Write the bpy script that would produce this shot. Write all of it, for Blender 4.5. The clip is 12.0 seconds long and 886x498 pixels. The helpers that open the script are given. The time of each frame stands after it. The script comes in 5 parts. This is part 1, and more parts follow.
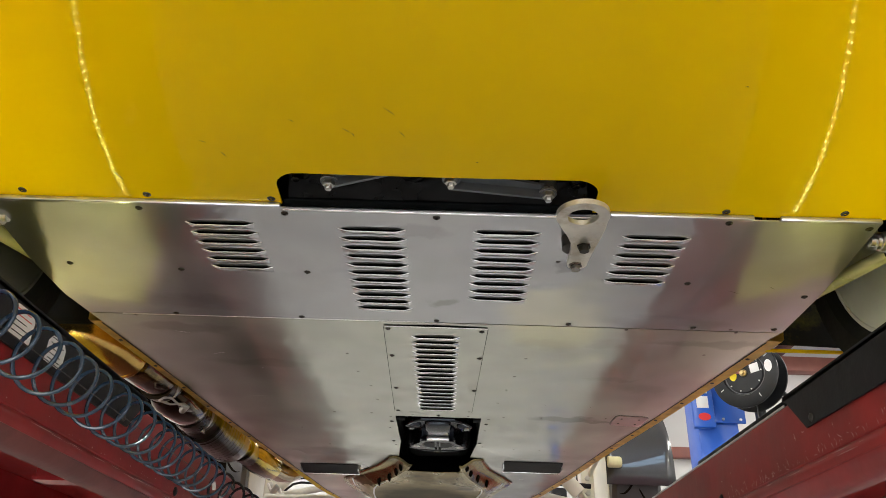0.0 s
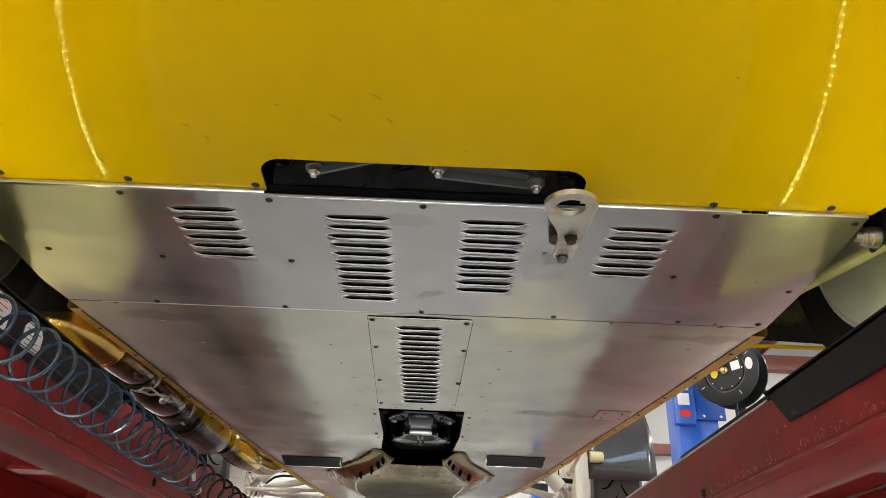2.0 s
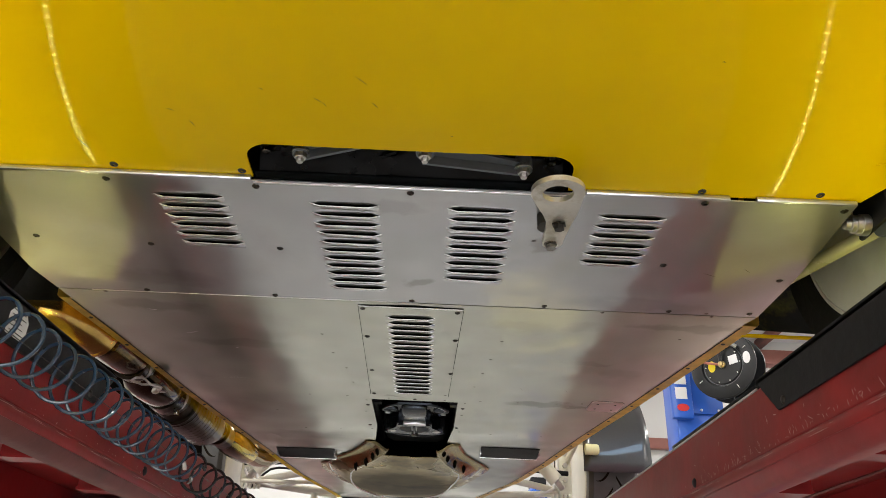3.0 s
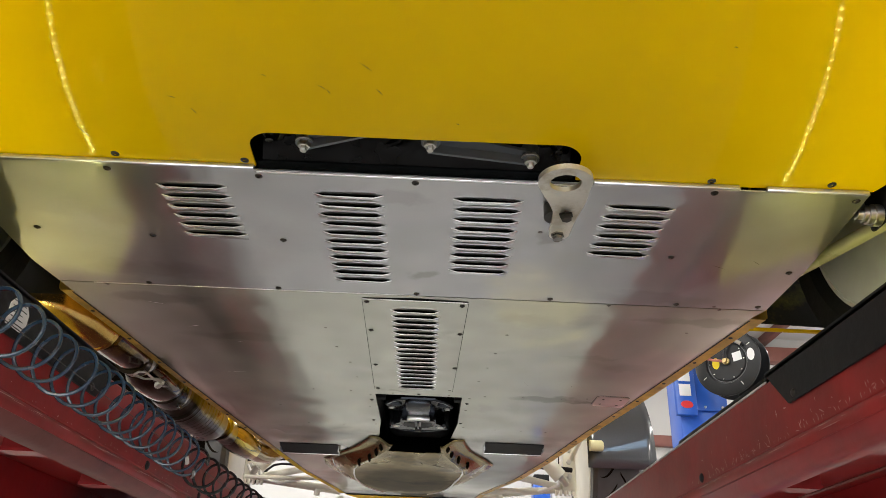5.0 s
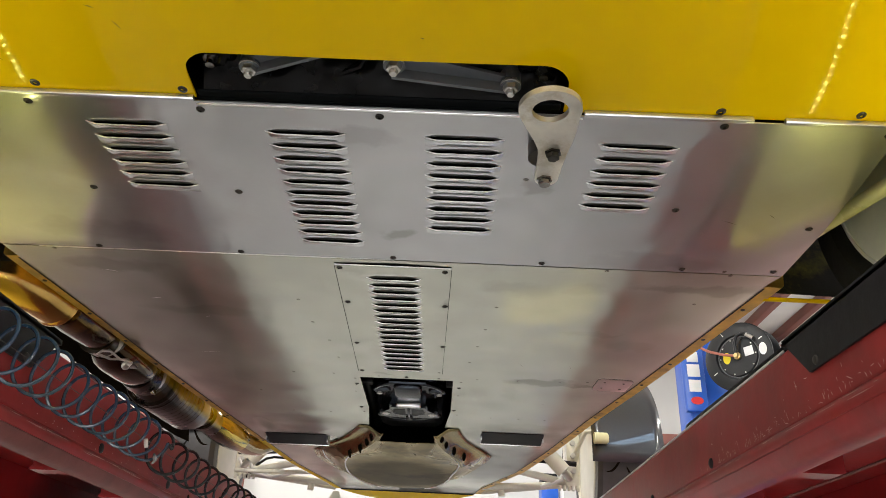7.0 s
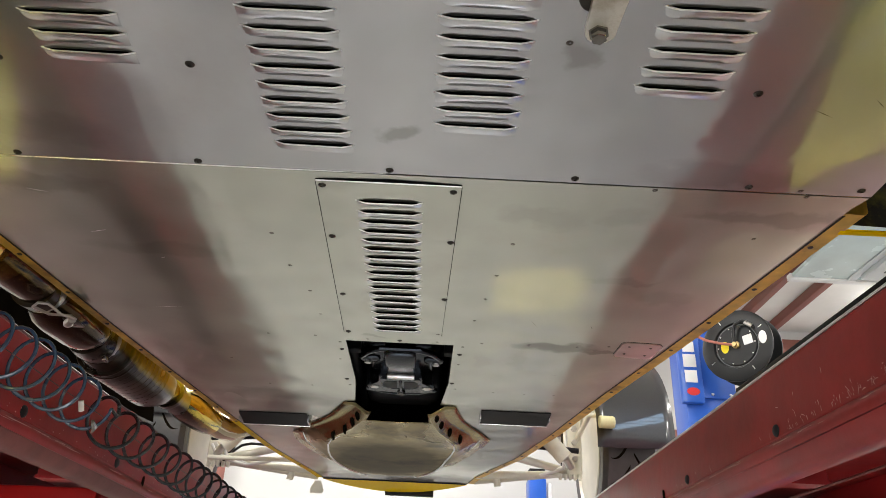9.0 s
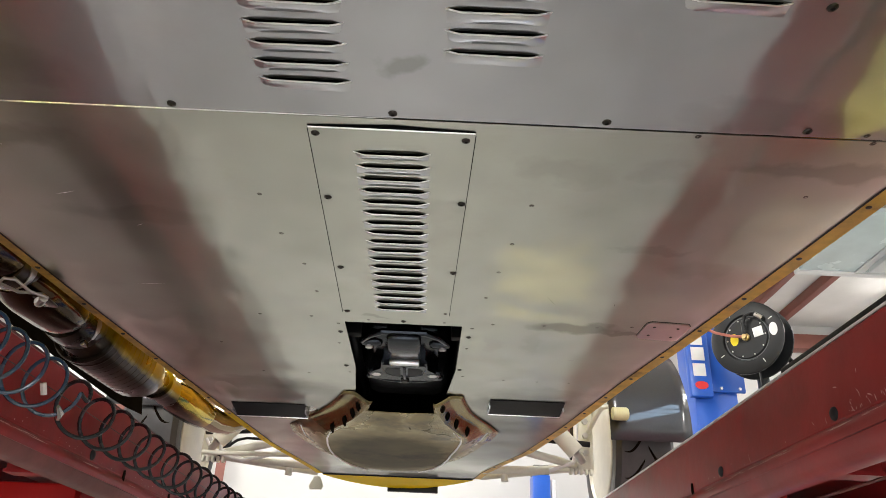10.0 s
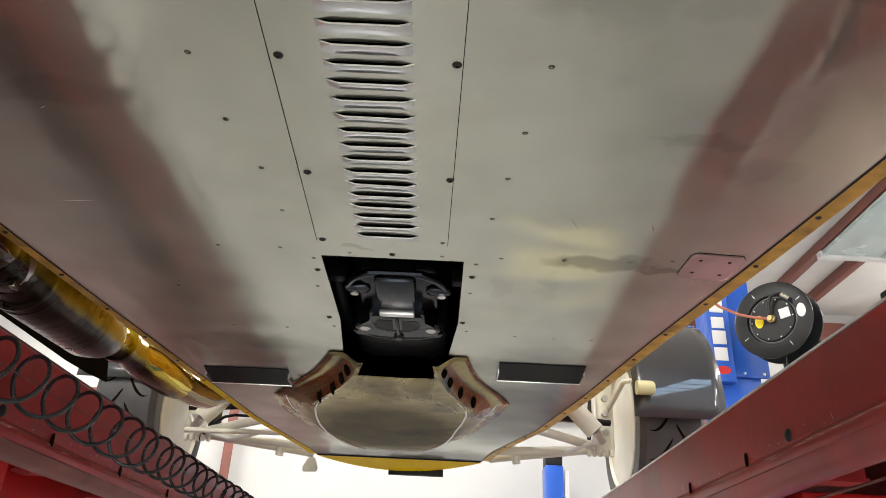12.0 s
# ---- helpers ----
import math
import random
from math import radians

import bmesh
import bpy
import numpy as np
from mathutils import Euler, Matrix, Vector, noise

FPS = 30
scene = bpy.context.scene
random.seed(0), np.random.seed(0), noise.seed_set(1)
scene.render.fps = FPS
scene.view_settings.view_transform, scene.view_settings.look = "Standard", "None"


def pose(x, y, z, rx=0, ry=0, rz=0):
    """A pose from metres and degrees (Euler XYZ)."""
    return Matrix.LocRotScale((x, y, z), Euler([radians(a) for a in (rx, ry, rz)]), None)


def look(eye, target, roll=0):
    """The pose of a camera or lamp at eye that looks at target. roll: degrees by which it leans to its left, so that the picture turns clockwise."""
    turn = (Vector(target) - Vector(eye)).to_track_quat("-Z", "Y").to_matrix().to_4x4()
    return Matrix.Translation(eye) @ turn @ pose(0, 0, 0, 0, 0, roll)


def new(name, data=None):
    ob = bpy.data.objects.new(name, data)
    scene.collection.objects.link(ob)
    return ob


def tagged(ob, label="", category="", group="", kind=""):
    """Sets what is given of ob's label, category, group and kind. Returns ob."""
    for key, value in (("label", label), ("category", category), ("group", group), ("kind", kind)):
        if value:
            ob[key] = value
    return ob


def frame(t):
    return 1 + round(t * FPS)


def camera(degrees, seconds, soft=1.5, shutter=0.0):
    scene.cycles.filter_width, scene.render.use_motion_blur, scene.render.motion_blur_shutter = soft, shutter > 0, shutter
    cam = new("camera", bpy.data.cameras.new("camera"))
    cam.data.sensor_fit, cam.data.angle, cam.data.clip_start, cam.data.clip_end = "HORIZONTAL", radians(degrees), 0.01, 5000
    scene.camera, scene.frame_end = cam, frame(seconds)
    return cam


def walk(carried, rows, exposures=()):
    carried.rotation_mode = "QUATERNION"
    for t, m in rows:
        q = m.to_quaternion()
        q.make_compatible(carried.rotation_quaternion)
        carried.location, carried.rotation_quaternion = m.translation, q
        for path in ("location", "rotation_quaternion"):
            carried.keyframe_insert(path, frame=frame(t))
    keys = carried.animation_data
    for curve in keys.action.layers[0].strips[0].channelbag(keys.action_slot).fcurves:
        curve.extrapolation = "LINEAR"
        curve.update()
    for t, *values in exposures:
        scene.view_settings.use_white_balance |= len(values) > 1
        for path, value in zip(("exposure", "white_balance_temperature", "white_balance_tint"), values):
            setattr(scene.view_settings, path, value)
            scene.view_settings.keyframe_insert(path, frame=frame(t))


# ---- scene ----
cam = camera(61.3, 12.0, soft=0.8)
PATH = [
    (0, (0.026, -0.03, 1.454), (-0.003, 1.738, 2.39), 2.1),
    (0.5, (0.025, -0.028, 1.454), (0.008, 1.742, 2.384), 2.3),
    (1, (0.028, -0.027, 1.453), (0.027, 1.744, 2.382), 2.3),
    (1.5, (0.027, -0.02, 1.45), (0.036, 1.752, 2.379), 2.3),
    (2, (0.024, -0.018, 1.451), (0.037, 1.754, 2.378), 2.2),
    (2.5, (0.032, -0.016, 1.45), (0.046, 1.76, 2.37), 2.3),
    (3, (0.041, -0.01, 1.444), (0.054, 1.768, 2.359), 2.3),
    (5, (0.038, 0.006, 1.442), (0.044, 1.787, 2.351), 2.4),
    (5.5, (0.03, 0.026, 1.439), (0.03, 1.807, 2.349), 2.6),
    (6, (0.036, 0.053, 1.437), (0.027, 1.834, 2.348), 2.7),
    (6.5, (0.067, 0.096, 1.442), (0.053, 1.877, 2.352), 2.7),
    (7, (0.087, 0.144, 1.443), (0.067, 1.925, 2.353), 2.7),
    (7.5, (0.107, 0.207, 1.438), (0.088, 1.987, 2.35), 2.7),
    (7.7, (0.111, 0.225, 1.437), (0.099, 2.005, 2.349), 2.6),
    (9.3, (0.055, 0.448, 1.456), (0.077, 2.231, 2.363), 2.5),
    (9.5, (0.062, 0.48, 1.459), (0.081, 2.262, 2.365), 2.5),
    (10, (0.052, 0.527, 1.466), (0.071, 2.313, 2.368), 2.3),
    (10.5, (0.052, 0.587, 1.474), (0.063, 2.374, 2.371), 2.2),
    (11, (0.059, 0.655, 1.477), (0.053, 2.445, 2.369), 2.2),
    (11.5, (0.078, 0.726, 1.482), (0.061, 2.518, 2.37), 2.4),
    (12, (0.081, 0.792, 1.476), (0.068, 2.585, 2.361), 2.8),
]
walk(cam, [(t, look(eye, target, roll)) for t, eye, target, roll in PATH],
     [(0, -0.2), (3, -0.18), (5, -0.15), (7, -0.06), (9.5, 0.0), (12, 0.0)])

# ---- world and light ----
world = bpy.data.worlds.new("world")
scene.world = world
world.use_nodes = True
wn, wl = world.node_tree.nodes, world.node_tree.links
sky = wn.new("ShaderNodeTexSky")
sky.sky_type, sky.sun_disc = "NISHITA", False
sky.sun_elevation, sky.sun_rotation = radians(40), radians(200)
wl.new(sky.outputs[0], wn["Background"].inputs[0])
wn["Background"].inputs[1].default_value = 0.1


def area(name, m, sx, sy, watts, colour=(1, 1, 1)):
    lamp = bpy.data.lights.new(name, "AREA")
    lamp.shape, lamp.size, lamp.size_y, lamp.energy, lamp.color = "RECTANGLE", sx, sy, watts, colour
    ob = new(name, lamp)
    ob.matrix_world = m
    return ob


CEIL = 5.6
for lx in (-4.6, -0.4, 6.0):
    for ly, watts in ((-6.0, 165), (-1.5, 182), (3.5, 97), (8.2, 165)):
        area("tube_light", pose(lx, ly, CEIL - 0.32), 0.25, 2.3, watts, (1.0, 0.97, 0.92))
# unseen cool area lamp before the south wall, added to fill from behind
area("rear_fill", pose(0.0, -8.9, 2.2, 90, 0, 0), 5.0, 4.0, 545, (0.95, 0.97, 1.0))


# ---- materials ----
def material(name, base, rough=0.5, metal=0.0, vary=0.12, scale=8.0, stretch=(1, 1, 1), bump=0.0, bump_scale=60.0, coat=0.0,
             second=None, second_scale=3.0, second_amount=0.5, rough_vary=0.1, spec=0.5, bump_detail=4):
    m = bpy.data.materials.new(name)
    m.use_nodes = True
    n, l = m.node_tree.nodes, m.node_tree.links
    b = n["Principled BSDF"]
    tc = n.new("ShaderNodeTexCoord")
    mp = n.new("ShaderNodeMapping")
    mp.inputs["Scale"].default_value = stretch
    l.new(tc.outputs["Object"], mp.inputs[0])
    n1 = n.new("ShaderNodeTexNoise")
    n1.inputs["Scale"].default_value, n1.inputs["Detail"].default_value = scale, 6
    l.new(mp.outputs[0], n1.inputs["Vector"])
    ramp = n.new("ShaderNodeValToRGB")
    lo = tuple(c * (1 - vary) for c in base)
    hi = tuple(min(1, c * (1 + vary)) for c in base)
    ramp.color_ramp.elements[0].position, ramp.color_ramp.elements[1].position = 0.3, 0.7
    ramp.color_ramp.elements[0].color, ramp.color_ramp.elements[1].color = (*lo, 1), (*hi, 1)
    l.new(n1.outputs["Fac"], ramp.inputs[0])
    out = ramp.outputs[0]
    if second:
        n2 = n.new("ShaderNodeTexNoise")
        n2.inputs["Scale"].default_value, n2.inputs["Detail"].default_value, n2.inputs["Roughness"].default_value = second_scale, 8, 0.65
        l.new(tc.outputs["Object"], n2.inputs["Vector"])
        r2 = n.new("ShaderNodeValToRGB")
        r2.color_ramp.elements[0].position, r2.color_ramp.elements[1].position = 0.52, 0.7
        l.new(n2.outputs["Fac"], r2.inputs[0])
        mul = n.new("ShaderNodeMath")
        mul.operation = "MULTIPLY"
        mul.inputs[1].default_value = second_amount
        l.new(r2.outputs[0], mul.inputs[0])
        mix = n.new("ShaderNodeMix")
        mix.data_type = "RGBA"
        l.new(mul.outputs[0], mix.inputs[0])
        l.new(out, mix.inputs[6])
        mix.inputs[7].default_value = (*second, 1)
        out = mix.outputs[2]
    l.new(out, b.inputs["Base Color"])
    mr = n.new("ShaderNodeMapRange")
    mr.inputs["To Min"].default_value, mr.inputs["To Max"].default_value = max(0.02, rough - rough_vary), min(1, rough + rough_vary)
    l.new(n1.outputs["Fac"], mr.inputs[0])
    l.new(mr.outputs[0], b.inputs["Roughness"])
    b.inputs["Metallic"].default_value = metal
    b.inputs["Coat Weight"].default_value = coat
    b.inputs["Coat Roughness"].default_value = 0.02
    b.inputs["Specular IOR Level"].default_value = spec
    if bump:
        n3 = n.new("ShaderNodeTexNoise")
        n3.inputs["Scale"].default_value, n3.inputs["Detail"].default_value = bump_scale, bump_detail
        l.new(mp.outputs[0], n3.inputs["Vector"])
        bp = n.new("ShaderNodeBump")
        bp.inputs["Strength"].default_value, bp.inputs["Distance"].default_value = bump, 0.0055
        l.new(n3.outputs["Fac"], bp.inputs["Height"])
        l.new(bp.outputs[0], b.inputs["Normal"])
    return m


def glow(name, colour, strength):
    m = bpy.data.materials.new(name)
    m.use_nodes = True
    b = m.node_tree.nodes["Principled BSDF"]
    b.inputs["Base Color"].default_value = (*colour, 1)
    b.inputs["Emission Color"].default_value = (*colour, 1)
    b.inputs["Emission Strength"].default_value = strength
    return m


ALU = material("brushed_aluminium", (0.67, 0.685, 0.715), 0.11, 1.0, 0.03, 5, (1, 1, 1), 0.75, 6.0, bump_detail=2.3, second=(0.52, 0.50, 0.48), second_scale=2.6, second_amount=0.35, rough_vary=0.04)
ALU_WARM = material("warm_brushed_aluminium", (0.715, 0.735, 0.665), 0.105, 1.0, 0.03, 5, (1, 1, 1), 0.75, 6.0, bump_detail=1.6, second=(0.52, 0.49, 0.42), second_scale=2.6, second_amount=0.35, rough_vary=0.04)


def smeared(src, name, spots, dark=(0.20, 0.19, 0.17), dull=0.0):
    """A copy of a metal with dark smears (x, y, half length, half width) in the part's own metres."""
    m = src.copy()
    m.name = name
    n, l = m.node_tree.nodes, m.node_tree.links
    b = n["Principled BSDF"]
    old = b.inputs["Base Color"].links[0].from_socket
    tc = next(q for q in n if q.type == "TEX_COORD")
    wob = n.new("ShaderNodeTexNoise")
    wob.inputs["Scale"].default_value, wob.inputs["Detail"].default_value = 22, 5
    l.new(tc.outputs["Object"], wob.inputs["Vector"])
    sub = n.new("ShaderNodeVectorMath")
    sub.operation = "MULTIPLY_ADD"
    sub.inputs[1].default_value, sub.inputs[2].default_value = (0.07, 0.07, 0), (-0.035, -0.035, 0)
    l.new(wob.outputs["Color"], sub.inputs[0])
    add = n.new("ShaderNodeVectorMath")
    l.new(tc.outputs["Object"], add.inputs[0])
    l.new(sub.outputs[0], add.inputs[1])
    total = None
    for x, y, a, w, k in spots:
        mp = n.new("ShaderNodeMapping")
        mp.vector_type = "TEXTURE"
        mp.inputs["Location"].default_value, mp.inputs["Scale"].default_value = (x, y, 0), (a, w, 1)
        l.new(add.outputs[0], mp.inputs[0])
        g = n.new("ShaderNodeTexGradient")
        g.gradient_type = "SPHERICAL"
        l.new(mp.outputs[0], g.inputs[0])
        r = n.new("ShaderNodeMapRange")
        r.inputs["From Min"].default_value, r.inputs["From Max"].default_value = 0.0, 0.45
        r.inputs["To Max"].default_value = k
        l.new(g.outputs["Fac"], r.inputs[0])
        if total is None:
            total = r.outputs[0]
        else:
            mx = n.new("ShaderNodeMath")
            mx.operation = "MAXIMUM"
            l.new(total, mx.inputs[0])
            l.new(r.outputs[0], mx.inputs[1])
            total = mx.outputs[0]
    mix = n.new("ShaderNodeMix")
    mix.data_type = "RGBA"
    l.new(total, mix.inputs[0])
    l.new(old, mix.inputs[6])
    mix.inputs[7].default_value = (*dark, 1)
    l.new(mix.outputs[2], b.inputs["Base Color"])
    if dull:
        mr = n.new("ShaderNodeMapRange")
        mr.inputs["To Min"].default_value, mr.inputs["To Max"].default_value = 1.0, 1.0 - dull
        l.new(total, mr.inputs[0])
        l.new(mr.outputs[0], b.inputs["Metallic"])
        rise = n.new("ShaderNodeMix")
        l.new(total, rise.inputs[0])
        l.new(b.inputs["Roughness"].links[0].from_socket, rise.inputs[2])
        rise.inputs[3].default_value = 0.75
        l.new(rise.outputs[0], b.inputs["Roughness"])
        b.inputs["Specular IOR Level"].default_value = 0.12
    return m


ALU_FLOOR = smeared(ALU_WARM, "stained_floor_aluminium", [(0.30, 0.875, 0.10, 0.03, 0.6), (0.40, 0.885, 0.06, 0.012, 0.45), (0.24, 0.97, 0.02, 0.06, 0.15), (0.30, 1.29, 0.14, 0.05, 0.25), (0.17, 0.98, 0.02, 0.05, 0.12), (-0.32, 1.30, 0.16, 0.06, 0.35), (-0.05, 0.86, 0.02, 0.01, 0.3), (0.20, 0.37, 0.07, 0.035, 0.16), (0.31, 0.36, 0.04, 0.03, 0.14), (0.50, 0.345, 0.14, 0.022, 0.3), (0.44, 0.62, 0.05, 0.03, 0.14), (-0.46, 0.34, 0.10, 0.03, 0.3), (-0.36, 0.52, 0.12, 0.03, 0.2), (0.36, 0.56, 0.06, 0.015, 0.25)])
# broad darker zones round the vent flaps and towards the nose
ALU_FLOOR = smeared(ALU_FLOOR, "darkened_floor_aluminium", [(0.26, 1.80, 0.24, 0.42, 0.8), (-0.30, 2.10, 0.10, 0.30, 0.3), (-0.05, 2.38, 0.45, 0.14, 0.8), (-0.25, 1.42, 0.16, 0.20, 0.4), (0.27, 1.40, 0.20, 0.12, 0.45)], (0.10, 0.095, 0.085))
ALU_TRAY = smeared(ALU, "stained_tray_aluminium", [(0.012, 0.190, 0.030, 0.022, 0.4), (0.40, 0.25, 0.12, 0.03, 0.2), (0.19, 0.05, 0.02, 0.03, 0.35), (-0.42, 0.22, 0.12, 0.04, 0.2), (-0.02, -0.04, 0.05, 0.02, 0.2)])
ALU_OLD_BASE = material("dirty_aluminium", (0.42, 0.34, 0.16), 0.2, 1.0, 0.25, 12, bump=0.12, bump_scale=9, second=(0.07, 0.058, 0.04), second_scale=5, second_amount=1.0)
SCOOP = smeared(ALU_OLD_BASE, "scoop_aluminium", [(-0.05, 1.86, 0.26, 0.36, 0.8), (0.04, 1.78, 0.13, 0.16, 0.6), (-0.14, 1.74, 0.09, 0.12, 0.6), (-0.05, 1.50, 0.06, 0.14, 0.4), (0.03, 1.46, 0.04, 0.10, 0.35)], (0.060, 0.055, 0.046), 0.75)


def hazed(m, rough, share):
    """Adds a second, duller lobe, as on rubbed aluminium."""
    n, l = m.node_tree.nodes, m.node_tree.links
    b = n["Principled BSDF"]
    out = next(q for q in n if q.type == "OUTPUT_MATERIAL")
    c = n.new("ShaderNodeBsdfPrincipled")
    for key in ("Base Color", "Normal"):
        if b.inputs[key].links:
            l.new(b.inputs[key].links[0].from_socket, c.inputs[key])
    c.inputs["Metallic"].default_value = b.inputs["Metallic"].default_value
    if b.inputs["Metallic"].links:
        l.new(b.inputs["Metallic"].links[0].from_socket, c.inputs["Metallic"])
    c.inputs["Roughness"].default_value = rough
    c.inputs["Specular IOR Level"].default_value = b.inputs["Specular IOR Level"].default_value
    mx = n.new("ShaderNodeMixShader")
    tc = next(q for q in n if q.type == "TEX_COORD")
    cloud = n.new("ShaderNodeTexNoise")
    cloud.inputs["Scale"].default_value, cloud.inputs["Detail"].default_value, cloud.inputs["Roughness"].default_value = 3.0, 2, 0.5
    l.new(tc.outputs["Object"], cloud.inputs["Vector"])
    spread = n.new("ShaderNodeMapRange")
    spread.inputs["From Min"].default_value, spread.inputs["From Max"].default_value = 0.35, 0.65
    spread.inputs["To Min"].default_value, spread.inputs["To Max"].default_value = share - 0.14, share + 0.14
    l.new(cloud.outputs["Fac"], spread.inputs[0])
    l.new(spread.outputs[0], mx.inputs[0])
    l.new(b.outputs[0], mx.inputs[1])
    l.new(c.outputs[0], mx.inputs[2])
    l.new(mx.outputs[0], out.inputs[0])


for m in (ALU, ALU_WARM, ALU_TRAY, ALU_FLOOR, SCOOP):
    hazed(m, 0.42, 0.42 if m is not SCOOP else 0.25)
# pink tint puts the patch's pink reflection into its base colour
PATCH = material("pink_tinted_patch_aluminium", (0.74, 0.62, 0.61), 0.34, 1.0, 0.12, 14, bump=0.3, bump_scale=30)
ALU_BRIGHT = material("bright_edge_aluminium", (0.92, 0.92, 0.93), 0.36, 1.0, 0.05, 20)
YELLOW = material("yellow_body_paint", (0.84, 0.57, 0.0), 0.4, 0.0, 0.03, 4, coat=0.28, rough_vary=0.05, spec=0.02)
YELLOW.node_tree.nodes["Principled BSDF"].inputs["Coat Roughness"].default_value = 0.02
BLACK = material("black_paint", (0.010, 0.010, 0.012), 0.48, 0.0, 0.3, 15, bump=0.1, spec=0.25)
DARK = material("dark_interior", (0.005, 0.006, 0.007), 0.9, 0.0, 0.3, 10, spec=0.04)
SCREW = material("dark_screw_steel", (0.06, 0.055, 0.05), 0.4, 0.9, 0.3, 60)
RIVET = material("dull_rivet", (0.11, 0.10, 0.09), 0.45, 0.9, 0.3, 60)
STEEL = material("zinc_steel", (0.66, 0.65, 0.63), 0.32, 1.0, 0.1, 30, bump=0.05, second=(0.45, 0.40, 0.28), second_amount=0.4, second_scale=15)
DARKSTEEL = material("dark_zinc_steel", (0.30, 0.29, 0.27), 0.22, 1.0, 0.2, 40, second=(0.12, 0.10, 0.07), second_scale=30, second_amount=0.6)
GLOSSBLACK = material("gloss_black_plastic", (0.004, 0.004, 0.005), 0.24, 0.0, 0.3, 20, bump=0.2, bump_scale=14, spec=0.14)
GREYARM = material("dark_grey_arm", (0.14, 0.155, 0.18), 0.36, 0.3, 0.1, 20)
CAST = material("dark_casting", (0.042, 0.048, 0.058), 0.2, 0.9, 0.25, 25, bump=0.04, bump_scale=50, rough_vary=0.06)
RED = material("red_lift_paint", (0.30, 0.019, 0.020), 0.33, 0.0, 0.18, 11, bump=0.07, bump_scale=45, second=(0.16, 0.010, 0.010), second_scale=5, second_amount=0.6, coat=0.0, spec=0.34)
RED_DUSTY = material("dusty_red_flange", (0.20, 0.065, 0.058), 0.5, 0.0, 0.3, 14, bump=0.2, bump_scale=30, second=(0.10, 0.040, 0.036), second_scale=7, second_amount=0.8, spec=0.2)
RED_BRIGHT = material("bright_red_paint", (0.45, 0.012, 0.010), 0.4, 0.0, 0.1, 9)
ZINC = material("blotchy_zinc_plate", (0.74, 0.72, 0.66), 0.38, 0.8, 0.14, 30, bump=0.1, bump_scale=80, second=(0.40, 0.33, 0.20), second_scale=22, second_amount=0.8)
DECK_DARK = material("dark_red_deck", (0.13, 0.052, 0.057), 0.55, 0.0, 0.25, 6, second=(0.085, 0.042, 0.046), second_scale=3, second_amount=0.6)
DECK_PALE = material("pale_pink_deck", (0.36, 0.205, 0.222), 0.55, 0.0, 0.2, 6, second=(0.24, 0.135, 0.148), second_scale=3, second_amount=0.6)
DECK = material("yellow_zinc_slip_plate", (0.74, 0.65, 0.15), 0.45, 0.2, 0.2, 8)
# brown patches plus a darker ochre that paints in shade and red bounce
SILL = material("shaded_dirty_yellow", (0.72, 0.45, 0.08), 0.4, 0.0, 0.25, 25, second=(0.16, 0.075, 0.03), second_scale=11, second_amount=0.75)
PALE = material("pale_pinkish_steel", (0.50, 0.41, 0.40), 0.5, 0.0, 0.15, 9)
SCRATCH = material("paint_scratch", (0.60, 0.40, 0.37), 0.5, 0.0, 0.2, 40)
TREAD = material("greyed_tyre_rubber", (0.050, 0.050, 0.052), 0.42, 0.0, 0.3, 14, bump=0.15)
RUBBER = material("tyre_rubber", (0.010, 0.010, 0.009), 0.75, 0.0, 0.2, 20, bump=0.2, spec=0.15)
RIMGREY = material("grey_alloy_rim", (0.60, 0.61, 0.60), 0.4, 0.3, 0.15, 10)
WHEELGREY = material("grey_wheel_metal", (0.12, 0.125, 0.13), 0.45, 0.5, 0.15, 10)
CREAM = material("cream_powder_coat", (0.74, 0.73, 0.64), 0.35, 0.0, 0.08, 12, coat=0.3)
HOSE = material("blue_grey_hose", (0.018, 0.042, 0.078), 0.25, 0.0, 0.15, 30, coat=0.5)
HOSE_BLACK = material("black_hose", (0.014, 0.015, 0.018), 0.25, 0.0, 0.15, 30)
PIPE = material("heat_stained_pipe", (0.055, 0.030, 0.012), 0.12, 0.9, 0.5, 9, (1, 0.3, 1), bump=0.10, bump_scale=24, second=(0.50, 0.32, 0.05), second_scale=8, second_amount=0.8, coat=0.2, rough_vary=0.06)
GOLDPIPE = material("golden_pipe", (0.80, 0.52, 0.14), 0.22, 1.0, 0.12, 9, bump=0.06, bump_scale=14, second=(0.34, 0.18, 0.05), second_scale=7, second_amount=0.5, coat=0.6)


